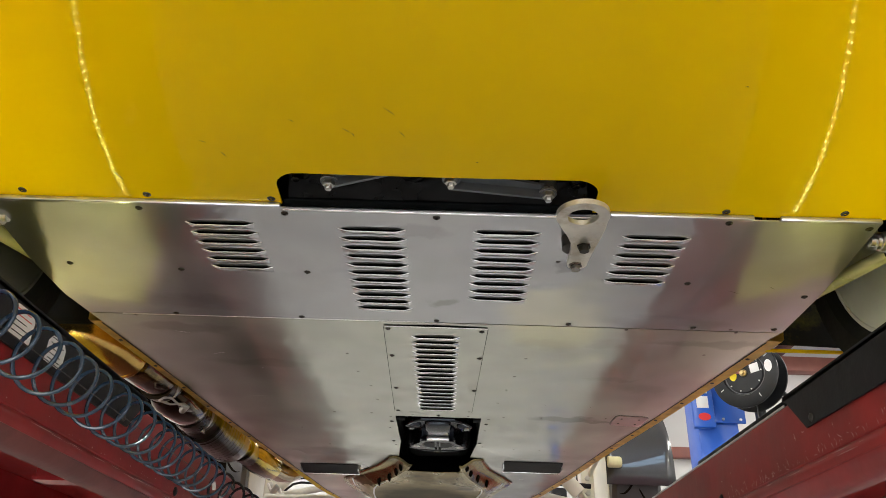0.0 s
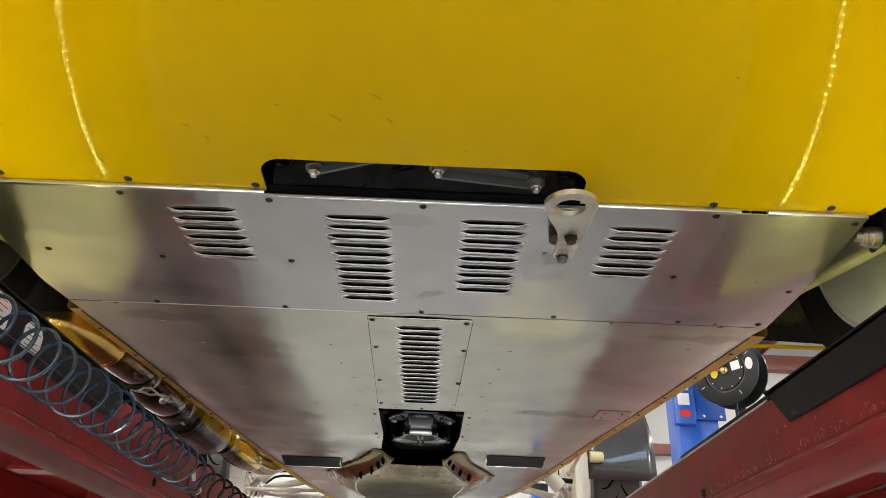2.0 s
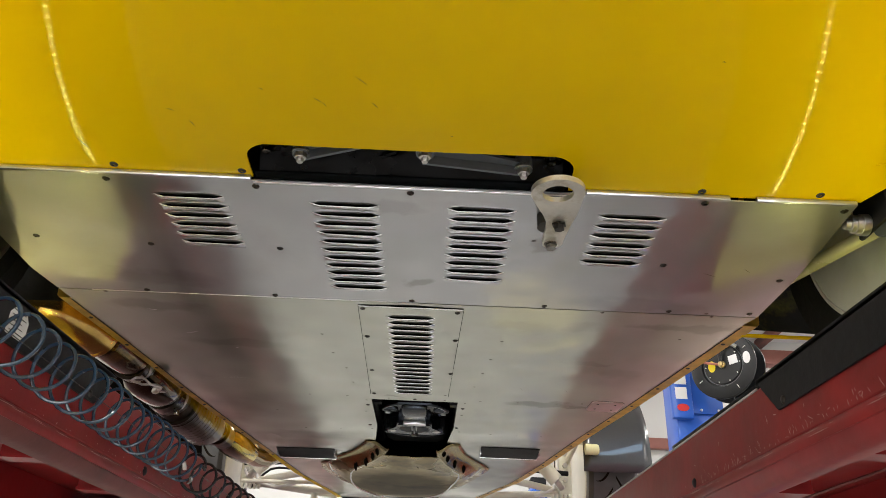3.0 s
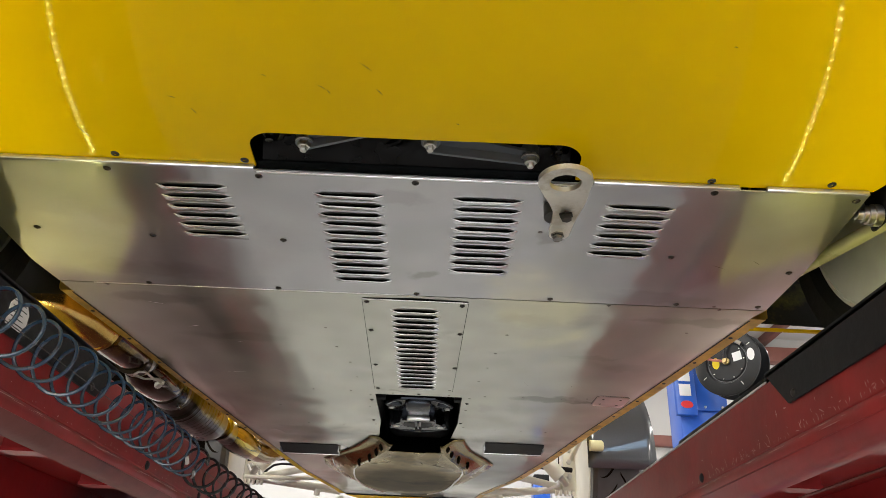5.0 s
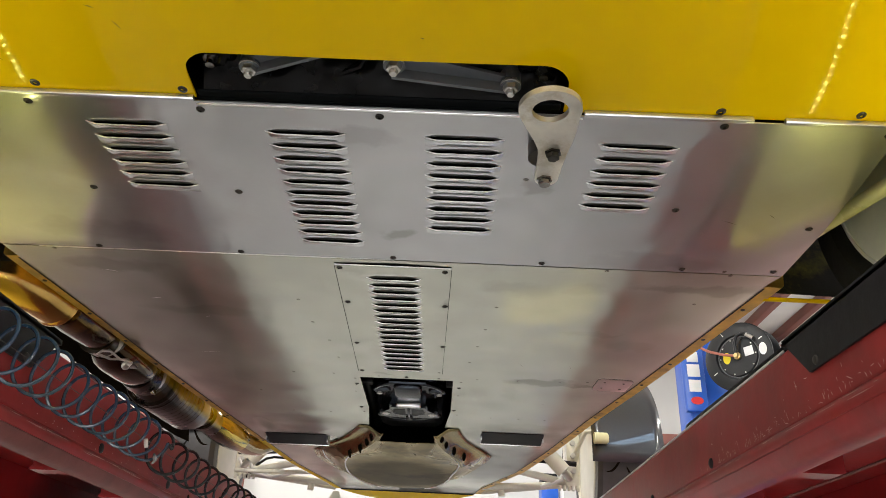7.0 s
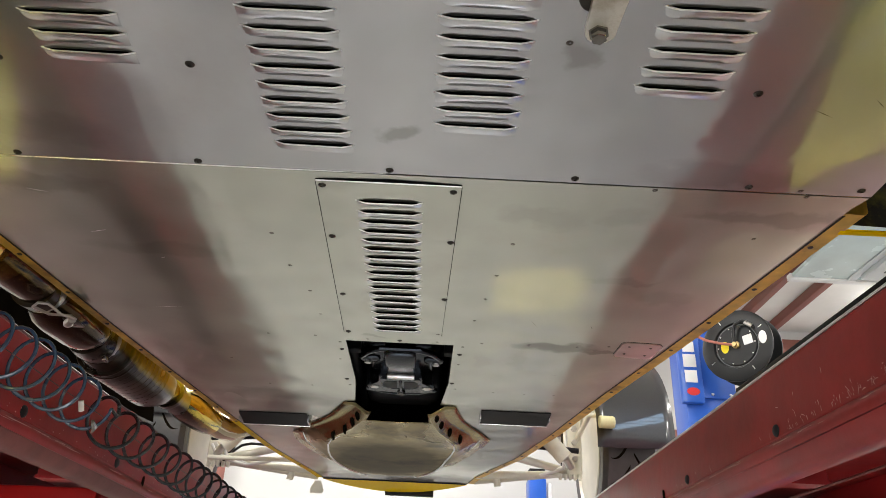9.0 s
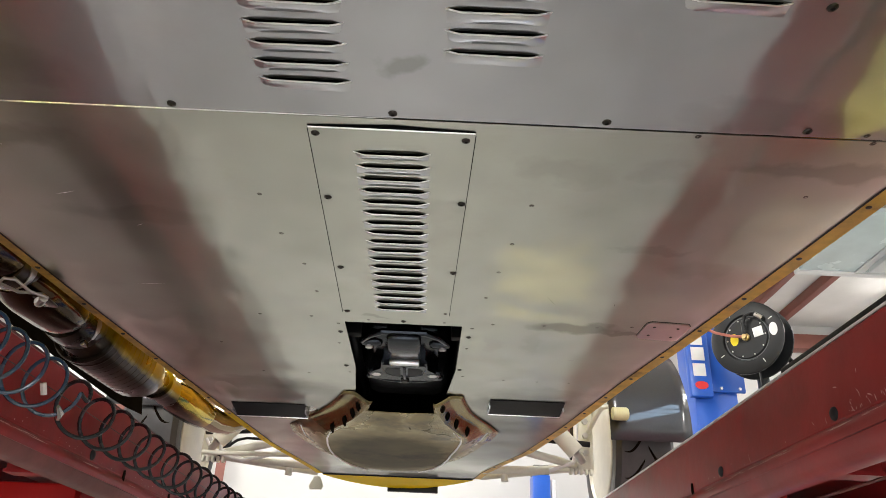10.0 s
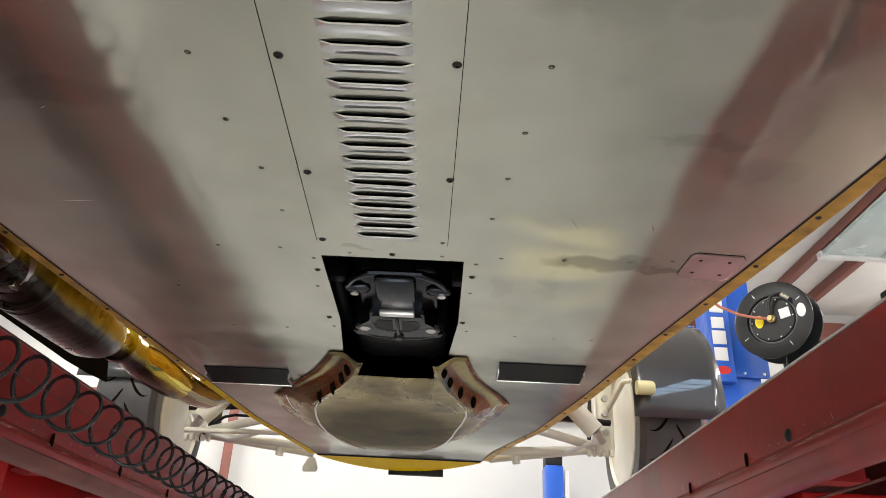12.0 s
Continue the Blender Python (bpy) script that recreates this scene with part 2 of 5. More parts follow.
def sill_tinted(m, gold):
    """Paints the yellow sill's reflection as gold along the pipes' body side; the base colour stays elsewhere."""
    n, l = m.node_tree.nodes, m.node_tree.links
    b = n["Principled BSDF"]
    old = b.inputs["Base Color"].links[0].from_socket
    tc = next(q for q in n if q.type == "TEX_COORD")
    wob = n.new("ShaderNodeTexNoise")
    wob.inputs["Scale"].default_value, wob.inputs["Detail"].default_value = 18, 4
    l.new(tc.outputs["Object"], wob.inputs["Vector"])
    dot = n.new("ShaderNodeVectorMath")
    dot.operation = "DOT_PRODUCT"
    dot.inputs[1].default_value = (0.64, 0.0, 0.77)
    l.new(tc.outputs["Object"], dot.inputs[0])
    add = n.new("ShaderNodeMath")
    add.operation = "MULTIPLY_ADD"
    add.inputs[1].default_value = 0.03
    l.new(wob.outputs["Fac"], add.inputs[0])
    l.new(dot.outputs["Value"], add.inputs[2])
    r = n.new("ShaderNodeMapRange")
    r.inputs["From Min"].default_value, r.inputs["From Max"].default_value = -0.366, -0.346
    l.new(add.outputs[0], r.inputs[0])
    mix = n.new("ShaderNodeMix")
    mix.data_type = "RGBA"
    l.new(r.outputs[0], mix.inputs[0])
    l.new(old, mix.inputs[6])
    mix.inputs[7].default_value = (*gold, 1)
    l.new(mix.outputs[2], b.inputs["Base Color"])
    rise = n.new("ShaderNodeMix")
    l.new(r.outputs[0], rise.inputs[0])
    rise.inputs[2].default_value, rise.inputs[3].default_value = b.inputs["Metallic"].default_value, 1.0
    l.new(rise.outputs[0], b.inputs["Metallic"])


MATT_BLACK = material("matt_black", (0.008, 0.006, 0.004), 0.95, 0.0, 0.2, 20, spec=0.0)
POLISHED = material("polished_elbow", (0.42, 0.34, 0.22), 0.07, 1.0, 0.1, 8, bump=0.1, bump_scale=14, rough_vary=0.03)
PIPE_DARK = material("sooty_canister", (0.022, 0.015, 0.010), 0.30, 0.3, 0.4, 14, bump=0.2, bump_scale=30, second=(0.09, 0.06, 0.03), second_scale=9, second_amount=0.6, coat=0.35, rough_vary=0.12, spec=0.3)
# golden band painted in for the yellow sill mirrored in the pipes
sill_tinted(PIPE, (0.70, 0.52, 0.05))
sill_tinted(PIPE_DARK, (0.60, 0.46, 0.04))
BLUE = material("blue_lift_paint", (0.012, 0.10, 0.52), 0.35, 0.0, 0.08, 5, coat=0.2)
WHITE = material("white_print", (0.8, 0.8, 0.8), 0.5, 0.0, 0.03, 20)
REDPRINT = material("red_print", (0.65, 0.03, 0.03), 0.5, 0.0, 0.03, 20)
YELLOWPRINT = material("yellow_print", (0.85, 0.68, 0.01), 0.5, 0.0, 0.03, 20)
REELBLACK = material("satin_black_steel", (0.011, 0.012, 0.013), 0.42, 0.0, 0.2, 12, spec=0.35)
BRASS = material("brass", (0.55, 0.42, 0.2), 0.3, 1.0, 0.1, 20)
REDHOSE = material("faded_red_hose", (0.42, 0.15, 0.11), 0.5, 0.0, 0.1, 20)
CARBON = material("gloss_black_carbon", (0.017, 0.020, 0.026), 0.3, 0.0, 0.12, 160, (1, 1, 1), coat=1.0, rough_vary=0.03)
WALLW = material("white_wall_sheet", (0.64, 0.635, 0.62), 0.6, 0.0, 0.04, 1.5, bump=0.05)
CEILW = material("white_insulation", (0.87, 0.86, 0.83), 0.7, 0.0, 0.06, 2, bump=0.2, bump_scale=6)
GIRT = material("red_oxide_steel", (0.24, 0.085, 0.065), 0.5, 0.0, 0.15, 4)
CONC = material("grey_concrete_floor", (0.25, 0.246, 0.235), 0.4, 0.0, 0.12, 1.2, bump=0.05, second=(0.15, 0.145, 0.14), second_scale=0.8, second_amount=0.5)
FLOORPATCH = material("pale_yellow_floor_patch", (0.47, 0.43, 0.27), 0.5, 0.0, 0.25, 4, second=(0.35, 0.335, 0.27), second_scale=5, second_amount=0.9)
GREYBOX = material("pale_grey_enamel", (0.62, 0.65, 0.66), 0.45, 0.0, 0.05, 4)
CLEAR = material("pale_skylight_sheet", (0.55, 0.66, 0.66), 0.25, 0.0, 0.05, 4)
LED = glow("led_chip", (0.95, 0.93, 0.26), 78.0)
SKYGLOW = glow("daylight_sky", (0.55, 0.76, 1.0), 7.0)
ARMTUBE = material("dull_olive_tube", (0.60, 0.58, 0.33), 0.3, 0.0, 0.15, 12, coat=0.3)
ARCH = material("oversprayed_black", (0.014, 0.014, 0.013), 0.5, 0.0, 0.3, 15, bump=0.2, second=(0.20, 0.185, 0.025), second_scale=9, second_amount=0.8, spec=0.2)
TUBE = glow("lamp_side_glow", (1.0, 0.97, 0.92), 8.0)


# ---- builders ----
def part(name, bm, mat, parent=None, label="", smooth=True, angle=35):
    me = bpy.data.meshes.new(name)
    bmesh.ops.recalc_face_normals(bm, faces=bm.faces)
    for f in bm.faces:
        f.smooth = smooth
    if smooth:
        for e in bm.edges:
            if len(e.link_faces) == 2 and e.calc_face_angle(0) > radians(angle):
                e.smooth = False
    bm.to_mesh(me)
    bm.free()
    me.materials.append(mat)
    ob = new(name, me)
    ob.parent = parent
    if label:
        ob["label"] = label
    return ob


def again(ob, m, parent=None, label=""):
    """Another object on the same mesh."""
    o = new(ob.name.split(".")[0], ob.data)
    o.parent = parent or ob.parent
    o.matrix_basis = m
    if label:
        o["label"] = label
    return o


def thing(name, label, category, at=(0, 0, 0), group="", kind=""):
    e = new(name)
    e.empty_display_size = 0.05
    e.location = at
    return tagged(e, label, category, group, kind)


def box(bm, lo, hi, bevel=0.0, m=None):
    r = bmesh.ops.create_cube(bm, size=1)
    vs = r["verts"]
    for v in vs:
        v.co = Vector([lo[i] + (v.co[i] + 0.5) * (hi[i] - lo[i]) for i in range(3)])
    if bevel:
        es = list({e for v in vs for e in v.link_edges})
        g = bmesh.ops.bevel(bm, geom=es, offset=bevel, segments=2, affect="EDGES", profile=0.5)
        vs = list({v for f in g["faces"] for v in f.verts} | {v for v in vs if v.is_valid})
    if m:
        bmesh.ops.transform(bm, matrix=m, verts=vs)
    return bm


def frame_of(d):
    d = Vector(d).normalized()
    up = Vector((0, 0, 1)) if abs(d.z) < 0.9 else Vector((1, 0, 0))
    a = d.cross(up).normalized()
    return a, a.cross(d).normalized()


def sweep(bm, pts, r, n=12, caps=True, closed=False):
    """A round tube along points; r a number or one for each point."""
    pts = [Vector(p) for p in pts]
    rs = r if isinstance(r, (list, tuple)) else [r] * len(pts)
    rings = []
    a = None
    for i, p in enumerate(pts):
        d = (pts[min(i + 1, len(pts) - 1)] - pts[max(i - 1, 0)]).normalized()
        if a is None:
            a, b = frame_of(d)
        else:
            a = (a - d * a.dot(d)).normalized()
            b = a.cross(d)
        rings.append([bm.verts.new(p + rs[i] * (math.cos(t) * a + math.sin(t) * b)) for t in (2 * math.pi * k / n for k in range(n))])
    for i in range(len(rings) - 1):
        for k in range(n):
            bm.faces.new((rings[i][k], rings[i][(k + 1) % n], rings[i + 1][(k + 1) % n], rings[i + 1][k]))
    if caps:
        bm.faces.new(rings[0])
        bm.faces.new(rings[-1])
    return bm


def lathe(bm, profile, n=32, m=None):
    """Turns (radius, height) pairs round the local z axis."""
    vs = []
    rings = []
    for r, h in profile:
        ring = [bm.verts.new((r * math.cos(2 * math.pi * k / n), r * math.sin(2 * math.pi * k / n), h)) for k in range(n)]
        rings.append(ring)
        vs += ring
    for i in range(len(rings) - 1):
        for k in range(n):
            bm.faces.new((rings[i][k], rings[i][(k + 1) % n], rings[i + 1][(k + 1) % n], rings[i + 1][k]))
    if profile[0][0] > 1e-4:
        bm.faces.new(rings[0])
    if profile[-1][0] > 1e-4:
        bm.faces.new(rings[-1])
    bmesh.ops.remove_doubles(bm, verts=vs, dist=1e-6)
    if m:
        bmesh.ops.transform(bm, matrix=m, verts=[v for v in vs if v.is_valid])
    return bm


def sheet(bm, fn, us, vs, keep=None):
    """A grid of points fn(u, v)."""
    g = [[bm.verts.new(fn(u, v)) for v in vs] for u in us]
    for i in range(len(us) - 1):
        for j in range(len(vs) - 1):
            if keep is None or keep((us[i] + us[i + 1]) / 2, (vs[j] + vs[j + 1]) / 2):
                bm.faces.new((g[i][j], g[i + 1][j], g[i + 1][j + 1], g[i][j + 1]))
    for v in [v for v in bm.verts if not v.link_faces]:
        bm.verts.remove(v)
    return bm


def prism(bm, outline, z0, z1):
    lo = [bm.verts.new((x, y, z0)) for x, y in outline]
    hi = [bm.verts.new((x, y, z1)) for x, y in outline]
    bm.faces.new(lo)
    bm.faces.new(hi)
    for i in range(len(lo)):
        k = (i + 1) % len(lo)
        bm.faces.new((lo[i], lo[k], hi[k], hi[i]))
    return bm


def thick(ob, t, offset=0.0):
    s = ob.modifiers.new("thickness", "SOLIDIFY")
    s.thickness, s.offset = t, 0.0
    return ob


def lerp_table(table, v):
    for (a, x), (b, y) in zip(table, table[1:]):
        if v <= b:
            return x + (y - x) * max(0, (v - a) / (b - a))
    return table[-1][1]


def spaced(a, b, n):
    return [a + (b - a) * i / n for i in range(n + 1)]


B = bmesh.new

# ---- the shop ----
X0, X1, Y0, Y1 = -9.0, 8.0, -9.0, 10.7
part("floor", box(B(), (X0, Y0, -0.2), (X1, Y1, 0)), CONC)
tagged(bpy.data.objects["floor"], "grey painted concrete workshop floor", "floor", kind="structure")
part("ceiling", box(B(), (X0, Y0, CEIL), (X1, Y1, CEIL + 0.2)), CEILW)
tagged(bpy.data.objects["ceiling"], "white insulated workshop ceiling", "ceiling", kind="structure")
for nm, lo, hi in (("wall_north", (X0, Y1, 0), (X1, Y1 + 0.2, CEIL)), ("wall_east", (X1, Y0, 0), (X1 + 0.2, Y1, CEIL)),
                   ("wall_west", (X0 - 0.2, Y0, 0), (X0, Y1, CEIL)), ("wall_south", (X0, Y0 - 0.2, 0), (X1, Y0, CEIL))):
    tagged(part(nm, box(B(), lo, hi), WALLW), "white steel-clad workshop wall", "wall", kind="structure")

roof_light = thing("skylight_1", "long translucent roof light with cross bars", "skylight", (2.76, -3.4, CEIL - 0.012), kind="structure")
part("sky_pane", box(B(), (-0.26, -2.8, 0.0), (0.26, 2.8, 0.010)), SKYGLOW, roof_light, "pale blue daylight")
for k in range(7):
    y = -2.8 + 5.6 * k / 6
    part("cross_bar", box(B(), (-0.26, y - 0.06, -0.05), (0.26, y + 0.06, -0.001), 0.006), GREYBOX, roof_light)

# thin yellow patch, placed from its mirror image in the floor pan
tagged(part("floor_patch", box(B(), (0.52, 5.45, 0.0005), (1.30, 6.30, 0.004)), FLOORPATCH), "pale yellow patch on the concrete floor", "floor marking", kind="structure")

# ---- the car, nose away from the camera ----
PAN = 1.95
car = thing("sports_car", "yellow low sports car with bare aluminium underside on a lift", "car", (0, 0.9, PAN))


def cpart(name, bm, mat, parent=None, label="", **k):
    """A part of the car, modelled in world metres."""
    bmesh.ops.translate(bm, vec=-Vector((0, 0.9, PAN)), verts=bm.verts)
    return part(name, bm, mat, parent or car, label, **k)


LEFT = [(0.80, -0.578), (0.865, -0.600), (0.97, -0.612), (1.1, -0.618), (1.2, -0.606), (1.46, -0.577), (1.8, -0.545), (2.05, -0.516), (2.234, -0.494), (2.49, -0.461), (2.86, -0.416), (3.215, -0.338), (3.34, -0.318)]
RIGHT = [(0.80, 0.574), (0.92, 0.586), (1.03, 0.594), (1.18, 0.597), (1.21, 0.588), (1.409, 0.562), (1.562, 0.541), (1.776, 0.510), (2.084, 0.461), (2.283, 0.434), (2.504, 0.404), (2.843, 0.345), (3.172, 0.245), (3.34, 0.222)]


LW = 0.046
COLUMNS = [(-0.2925, 0.848, 6, 0.0262), (-0.087, 0.854, 11, 0.0267), (0.098, 0.853, 9, 0.0272), (0.299, 0.855, 6, 0.0272)]
SEAM = 1.18


def slot_grid(cols, lw, y0, y1, xl, xr, z, ystep=0.03, mid=()):
    """A flat sheet with a slot under each louver; xl(y) and xr(y) are its edges."""
    xs = sorted({c[0] + s * lw * 0.86 for c in cols for s in (-1, 1)} | set(mid))
    cuts = [(cx - lw * 0.86, cx + lw * 0.86, cy + k * st, cy + k * st + 0.012) for cx, cy, n, st in cols for k in range(n)]
    ys = sorted({c[2] for c in cuts} | {c[3] for c in cuts} | set(spaced(y0, y1, max(1, int((y1 - y0) / ystep)))))
    ys = [ys[0]] + [b for a, b in zip(ys, ys[1:]) if b - a > 1e-5]
    bm = B()
    us = [-2.0] + xs + [2.0]
    fn = lambda u, y: Vector((xl(y) if u == -2.0 else xr(y) if u == 2.0 else u, y, z))
    inside = lambda u, y: not any(a < u < b and c < y < d for a, b, c, d in cuts)
    return sheet(bm, fn, us, ys, inside)


rear_tray = thick(cpart("rear_undertray", slot_grid(COLUMNS, LW, 0.803, SEAM - 0.0015, lambda y: lerp_table(LEFT, y), lambda y: lerp_table(RIGHT, y), PAN), ALU_TRAY,
                        label="bare aluminium undertray panel with pressed louvers", smooth=False), 0.0015, 1.0)


# louver: a pressed blade whose mouth faces the tail
def louver_mesh(half, depth=0.0042, run=0.017):
    bm = B()
    us = [-1, -0.86, -0.7, -0.35, 0, 0.35, 0.7, 0.86, 1]
    prof = lambda u: max(0.0, min(1.0, (1 - abs(u)) / 0.3)) ** 0.8
    rows = [(0.0, 1.0), (0.3, 0.86), (0.6, 0.5), (0.85, 0.15), (1.0, 0.0)]
    grid = [[bm.verts.new((u * half, r * run, -depth * h * prof(u) - 0.0006)) for r, h in rows] for u in us]
    for i in range(len(us) - 1):
        for j in range(len(rows) - 1):
            bm.faces.new((grid[i][j], grid[i + 1][j], grid[i + 1][j + 1], grid[i][j + 1]))
    return bm


def lip_mesh(half, depth=0.0042):
    bm = B()
    us = [-1, -0.86, -0.7, -0.35, 0, 0.35, 0.7, 0.86, 1]
    prof = lambda u: max(0.0, min(1.0, (1 - abs(u)) / 0.3)) ** 0.8
    g = []
    for u in us:
        z = -depth * prof(u)
        g.append([bm.verts.new((u * half * 1.02, y, z + dz)) for y, dz in ((-0.0008, 0.0), (0.0008, 0.0004), (0.0008, -0.0008), (-0.0008, -0.001))])
    for i in range(len(us) - 1):
        for j in range(4):
            bm.faces.new((g[i][j], g[i + 1][j], g[i + 1][(j + 1) % 4], g[i][(j + 1) % 4]))
    return bm


louver_first = {}


def louvers(parent, cols, half, z, key, deep):
    for cx, cy, n, st in cols:
        for k in range(n):
            m = Matrix.Translation((cx, cy + k * st, z)) @ Euler((radians(random.uniform(-2, 2)), radians(random.uniform(-0.5, 0.5)), radians(random.uniform(-0.8, 0.8)))).to_matrix().to_4x4()
            m = Matrix.Translation((0, -0.9, -PAN)) @ m
            if key not in louver_first:
                # lips get a brighter metal that paints in the light they catch
                louver_first[key] = (part("louver", louver_mesh(half, deep), ALU, parent), part("louver_lip", lip_mesh(half, deep), ALU_BRIGHT, parent))
                a, b = louver_first[key]
                a.matrix_basis = b.matrix_basis = m
            else:
                a, b = louver_first[key]
                again(a, m, parent)
                again(b, m, parent)


louvers(rear_tray, COLUMNS, LW, PAN, "wide", 0.0042)

# screws and rivets, one mesh each
fast = {}


def fastener(kind, x, y, parent, z=PAN, r=0.0052):
    m = pose(x, y - 0.9, z - PAN, 180 + random.uniform(-6, 6), random.uniform(-6, 6), random.uniform(0, 90)) @ Matrix.Diagonal((r / 0.005, r / 0.005, r / 0.005, 1))
    if kind not in fast:
        if kind == "screw":
            bm = lathe(B(), [(0.0049, -0.0005), (0.0050, 0.0004), (0.0044, 0.0018), (0.0030, 0.0026), (0.0019, 0.0027), (0.0017, 0.0012), (0.0, 0.0012)], 14)
        else:
            bm = lathe(B(), [(0.0050, -0.0005), (0.0048, 0.0006), (0.0034, 0.0014), (0.0018, 0.0016), (0.0014, 0.0006), (0.0, 0.0006)], 12)
        fast[kind] = part(kind, bm, SCREW if kind == "screw" else RIVET, parent)
        fast[kind].matrix_basis = m
    else:
        again(fast[kind], m, parent)


for x, y in [(-0.39, 0.815), (-0.198, 0.818), (0.002, 0.818), (0.382, 0.811), (0.565, 0.816), (-0.39, 0.996), (-0.196, 0.993), (0.381, 0.994),
             (-0.557, 0.985), (0.572, 1.03), (0.578, 1.165), (-0.453, 1.171), (-0.234, 1.171), (0.0, 1.171), (0.227, 1.169), (0.441, 1.169)]:
    fastener("screw", x, y, rear_tray)
for x, y in [(0.178, 0.935), (-0.53, 1.186), (0.33, 1.187), (0.506, 1.172), (0.52, 1.185)]:
    fastener("rivet", x, y, rear_tray, r=0.0042)

# folded bright front edge of the rear tray, broken by the dark notch
for a, b in ((-0.575, -0.20), (0.226, 0.41), (0.444, 0.573)):
    cpart("folded_edge", box(B(), (a, 0.7965, PAN - 0.003), (b, 0.8025, PAN + 0.004), 0.0012), ALU, rear_tray)
cpart("folded_edge", box(B(), (-0.199, 0.8065, PAN - 0.0015), (0.226, 0.8095, PAN + 0.004), 0.0008), ALU_BRIGHT, rear_tray)

cpart("seam_edge", sweep(B(), [(-0.55, SEAM, PAN - 0.0006), (-0.30, SEAM, PAN - 0.0006), (-0.12, SEAM, PAN - 0.0006), (0.0, SEAM, PAN - 0.0004)], [0.0009, 0.001, 0.0007, 0.0002], 6), ALU_BRIGHT, rear_tray)
# main floor pan, open over the louver panel and the sump
HX0, HX1, HY = -0.106, 0.1055, 1.79


def floor_pan():
    bm = B()
    us = [-2.0, -0.128, HX0, -0.06, 0.055, HX1, 0.128, 2.0]
    ys = sorted(set([SEAM + 0.0015, 1.235, 1.73, HY, 1.776, 2.05, 2.13, 2.234, 2.27, 2.33, 2.42, 2.504, 2.65, 2.843] + [a for a, _ in LEFT + RIGHT if a > 1.19]))

    def fn(u, y):
        l, r = lerp_table(LEFT, y), lerp_table(RIGHT, y)
        k = 0.0 if y < 2.05 else min(1, (y - 2.05) / 0.4) * -0.03
        x = l if u == -2.0 else r if u == 2.0 else u + k
        return Vector((x, y, PAN))

    def keep(u, y):
        if -0.06 < u < 0.055 and 1.235 < y < 1.73:
            return False
        if HX0 < u < HX1 and HY < y < 2.75:
            return False
        return not (abs(u) < 0.128 and 2.234 < y < 2.75)
    return sheet(bm, fn, us, ys, keep)


floor_tray = thick(cpart("floor_pan", floor_pan(), ALU_FLOOR, label="flat brushed aluminium floor panel with stains", smooth=False), 0.0015, 1.0)
PAIRS = [(0.173, 1.352), (0.161, 1.456), (0.150, 1.553), (0.138, 1.656), (0.250, 1.771), (0.162, 1.770), (0.122, 1.802), (0.124, 1.906), (0.121, 2.09), (0.208, 2.107)]
for x, y in PAIRS:
    for s in (-1, 1):
        fastener("rivet", s * x + random.uniform(-0.004, 0.004), y + random.uniform(-0.004, 0.004), floor_tray, r=0.0040)
for x, y in [(-0.063, 1.777), (0.073, 1.776), (0.285, 2.107), (0.354, 2.104), (0.251, 1.767), (0.344, 1.767), (0.404, 1.757), (-0.31, 2.11), (-0.36, 1.93), (0.50, 1.30)]:
    fastener("rivet", x, y, floor_tray, r=0.0038)
for x, y in [(-0.118, 1.842), (0.12, 1.844), (-0.125, 2.046), (0.113, 2.044), (0.0, 1.777)]:
    fastener("screw", x, y, floor_tray, r=0.0050)

# louvred access panel
CENTRE = [(-0.003, 1.243, 18, 0.0275)]
access = thick(cpart("access_panel", slot_grid(CENTRE, 0.0435, 1.2, 1.737, lambda y: -0.094 - 0.010 * (y - 1.2) / 0.54, lambda y: 0.090 - 0.010 * (y - 1.2) / 0.54, PAN - 0.0020), ALU_WARM,
                     label="aluminium access panel with a column of louvers", smooth=False), 0.0015, 1.0)
cpart("panel_gap", prism(B(), [(-0.094, 1.1965), (0.0, 1.1915), (0.09, 1.1965), (0.09, 1.1985), (-0.094, 1.1985)], PAN - 0.0016, PAN - 0.0011), DARK, access, "dark joint above the panel", smooth=False)
louvers(access, CENTRE, 0.0435, PAN - 0.0020, "narrow", 0.0042)
cpart("folded_edge", sweep(B(), [(-0.094, 1.1995, PAN - 0.0018), (0.09, 1.1995, PAN - 0.0018)], 0.0011, 6), ALU_BRIGHT, access)
for a, b in ((-0.0945, -0.1045), (0.0905, 0.0805)):
    cpart("panel_gap", prism(B(), [(a - 0.0004, 1.203), (a + 0.0004, 1.203), (b + 0.0004, 1.737), (b - 0.0004, 1.737)], PAN - 0.0032, PAN - 0.0012), DARK, access)
for x, y in [(-0.087, 1.21), (0.080, 1.212), (-0.088, 1.348), (0.082, 1.351), (-0.091, 1.556), (0.080, 1.56), (-0.096, 1.733)]:
    fastener("screw", x, y, access, PAN - 0.0020, 0.0052)
fastener("rivet", 0.073, 1.728, access, PAN - 0.0020, 0.004)

# riveted repair patch
patch = cpart("repair_patch", prism(B(), [(0.422, 1.794), (0.4275, 1.804), (0.490, 1.8115), (0.4985, 1.805), (0.5015, 1.740), (0.496, 1.7315), (0.431, 1.7265), (0.424, 1.733)], PAN - 0.0035, PAN - 0.0012), PATCH, floor_tray, "riveted repair patch", smooth=False)
cpart("patch_sealant", prism(B(), [(0.4206, 1.794), (0.4270, 1.8055), (0.490, 1.813), (0.500, 1.806), (0.503, 1.740), (0.497, 1.730), (0.431, 1.725), (0.4225, 1.733)], PAN - 0.0011, PAN - 0.0003), BLACK, patch, smooth=False)
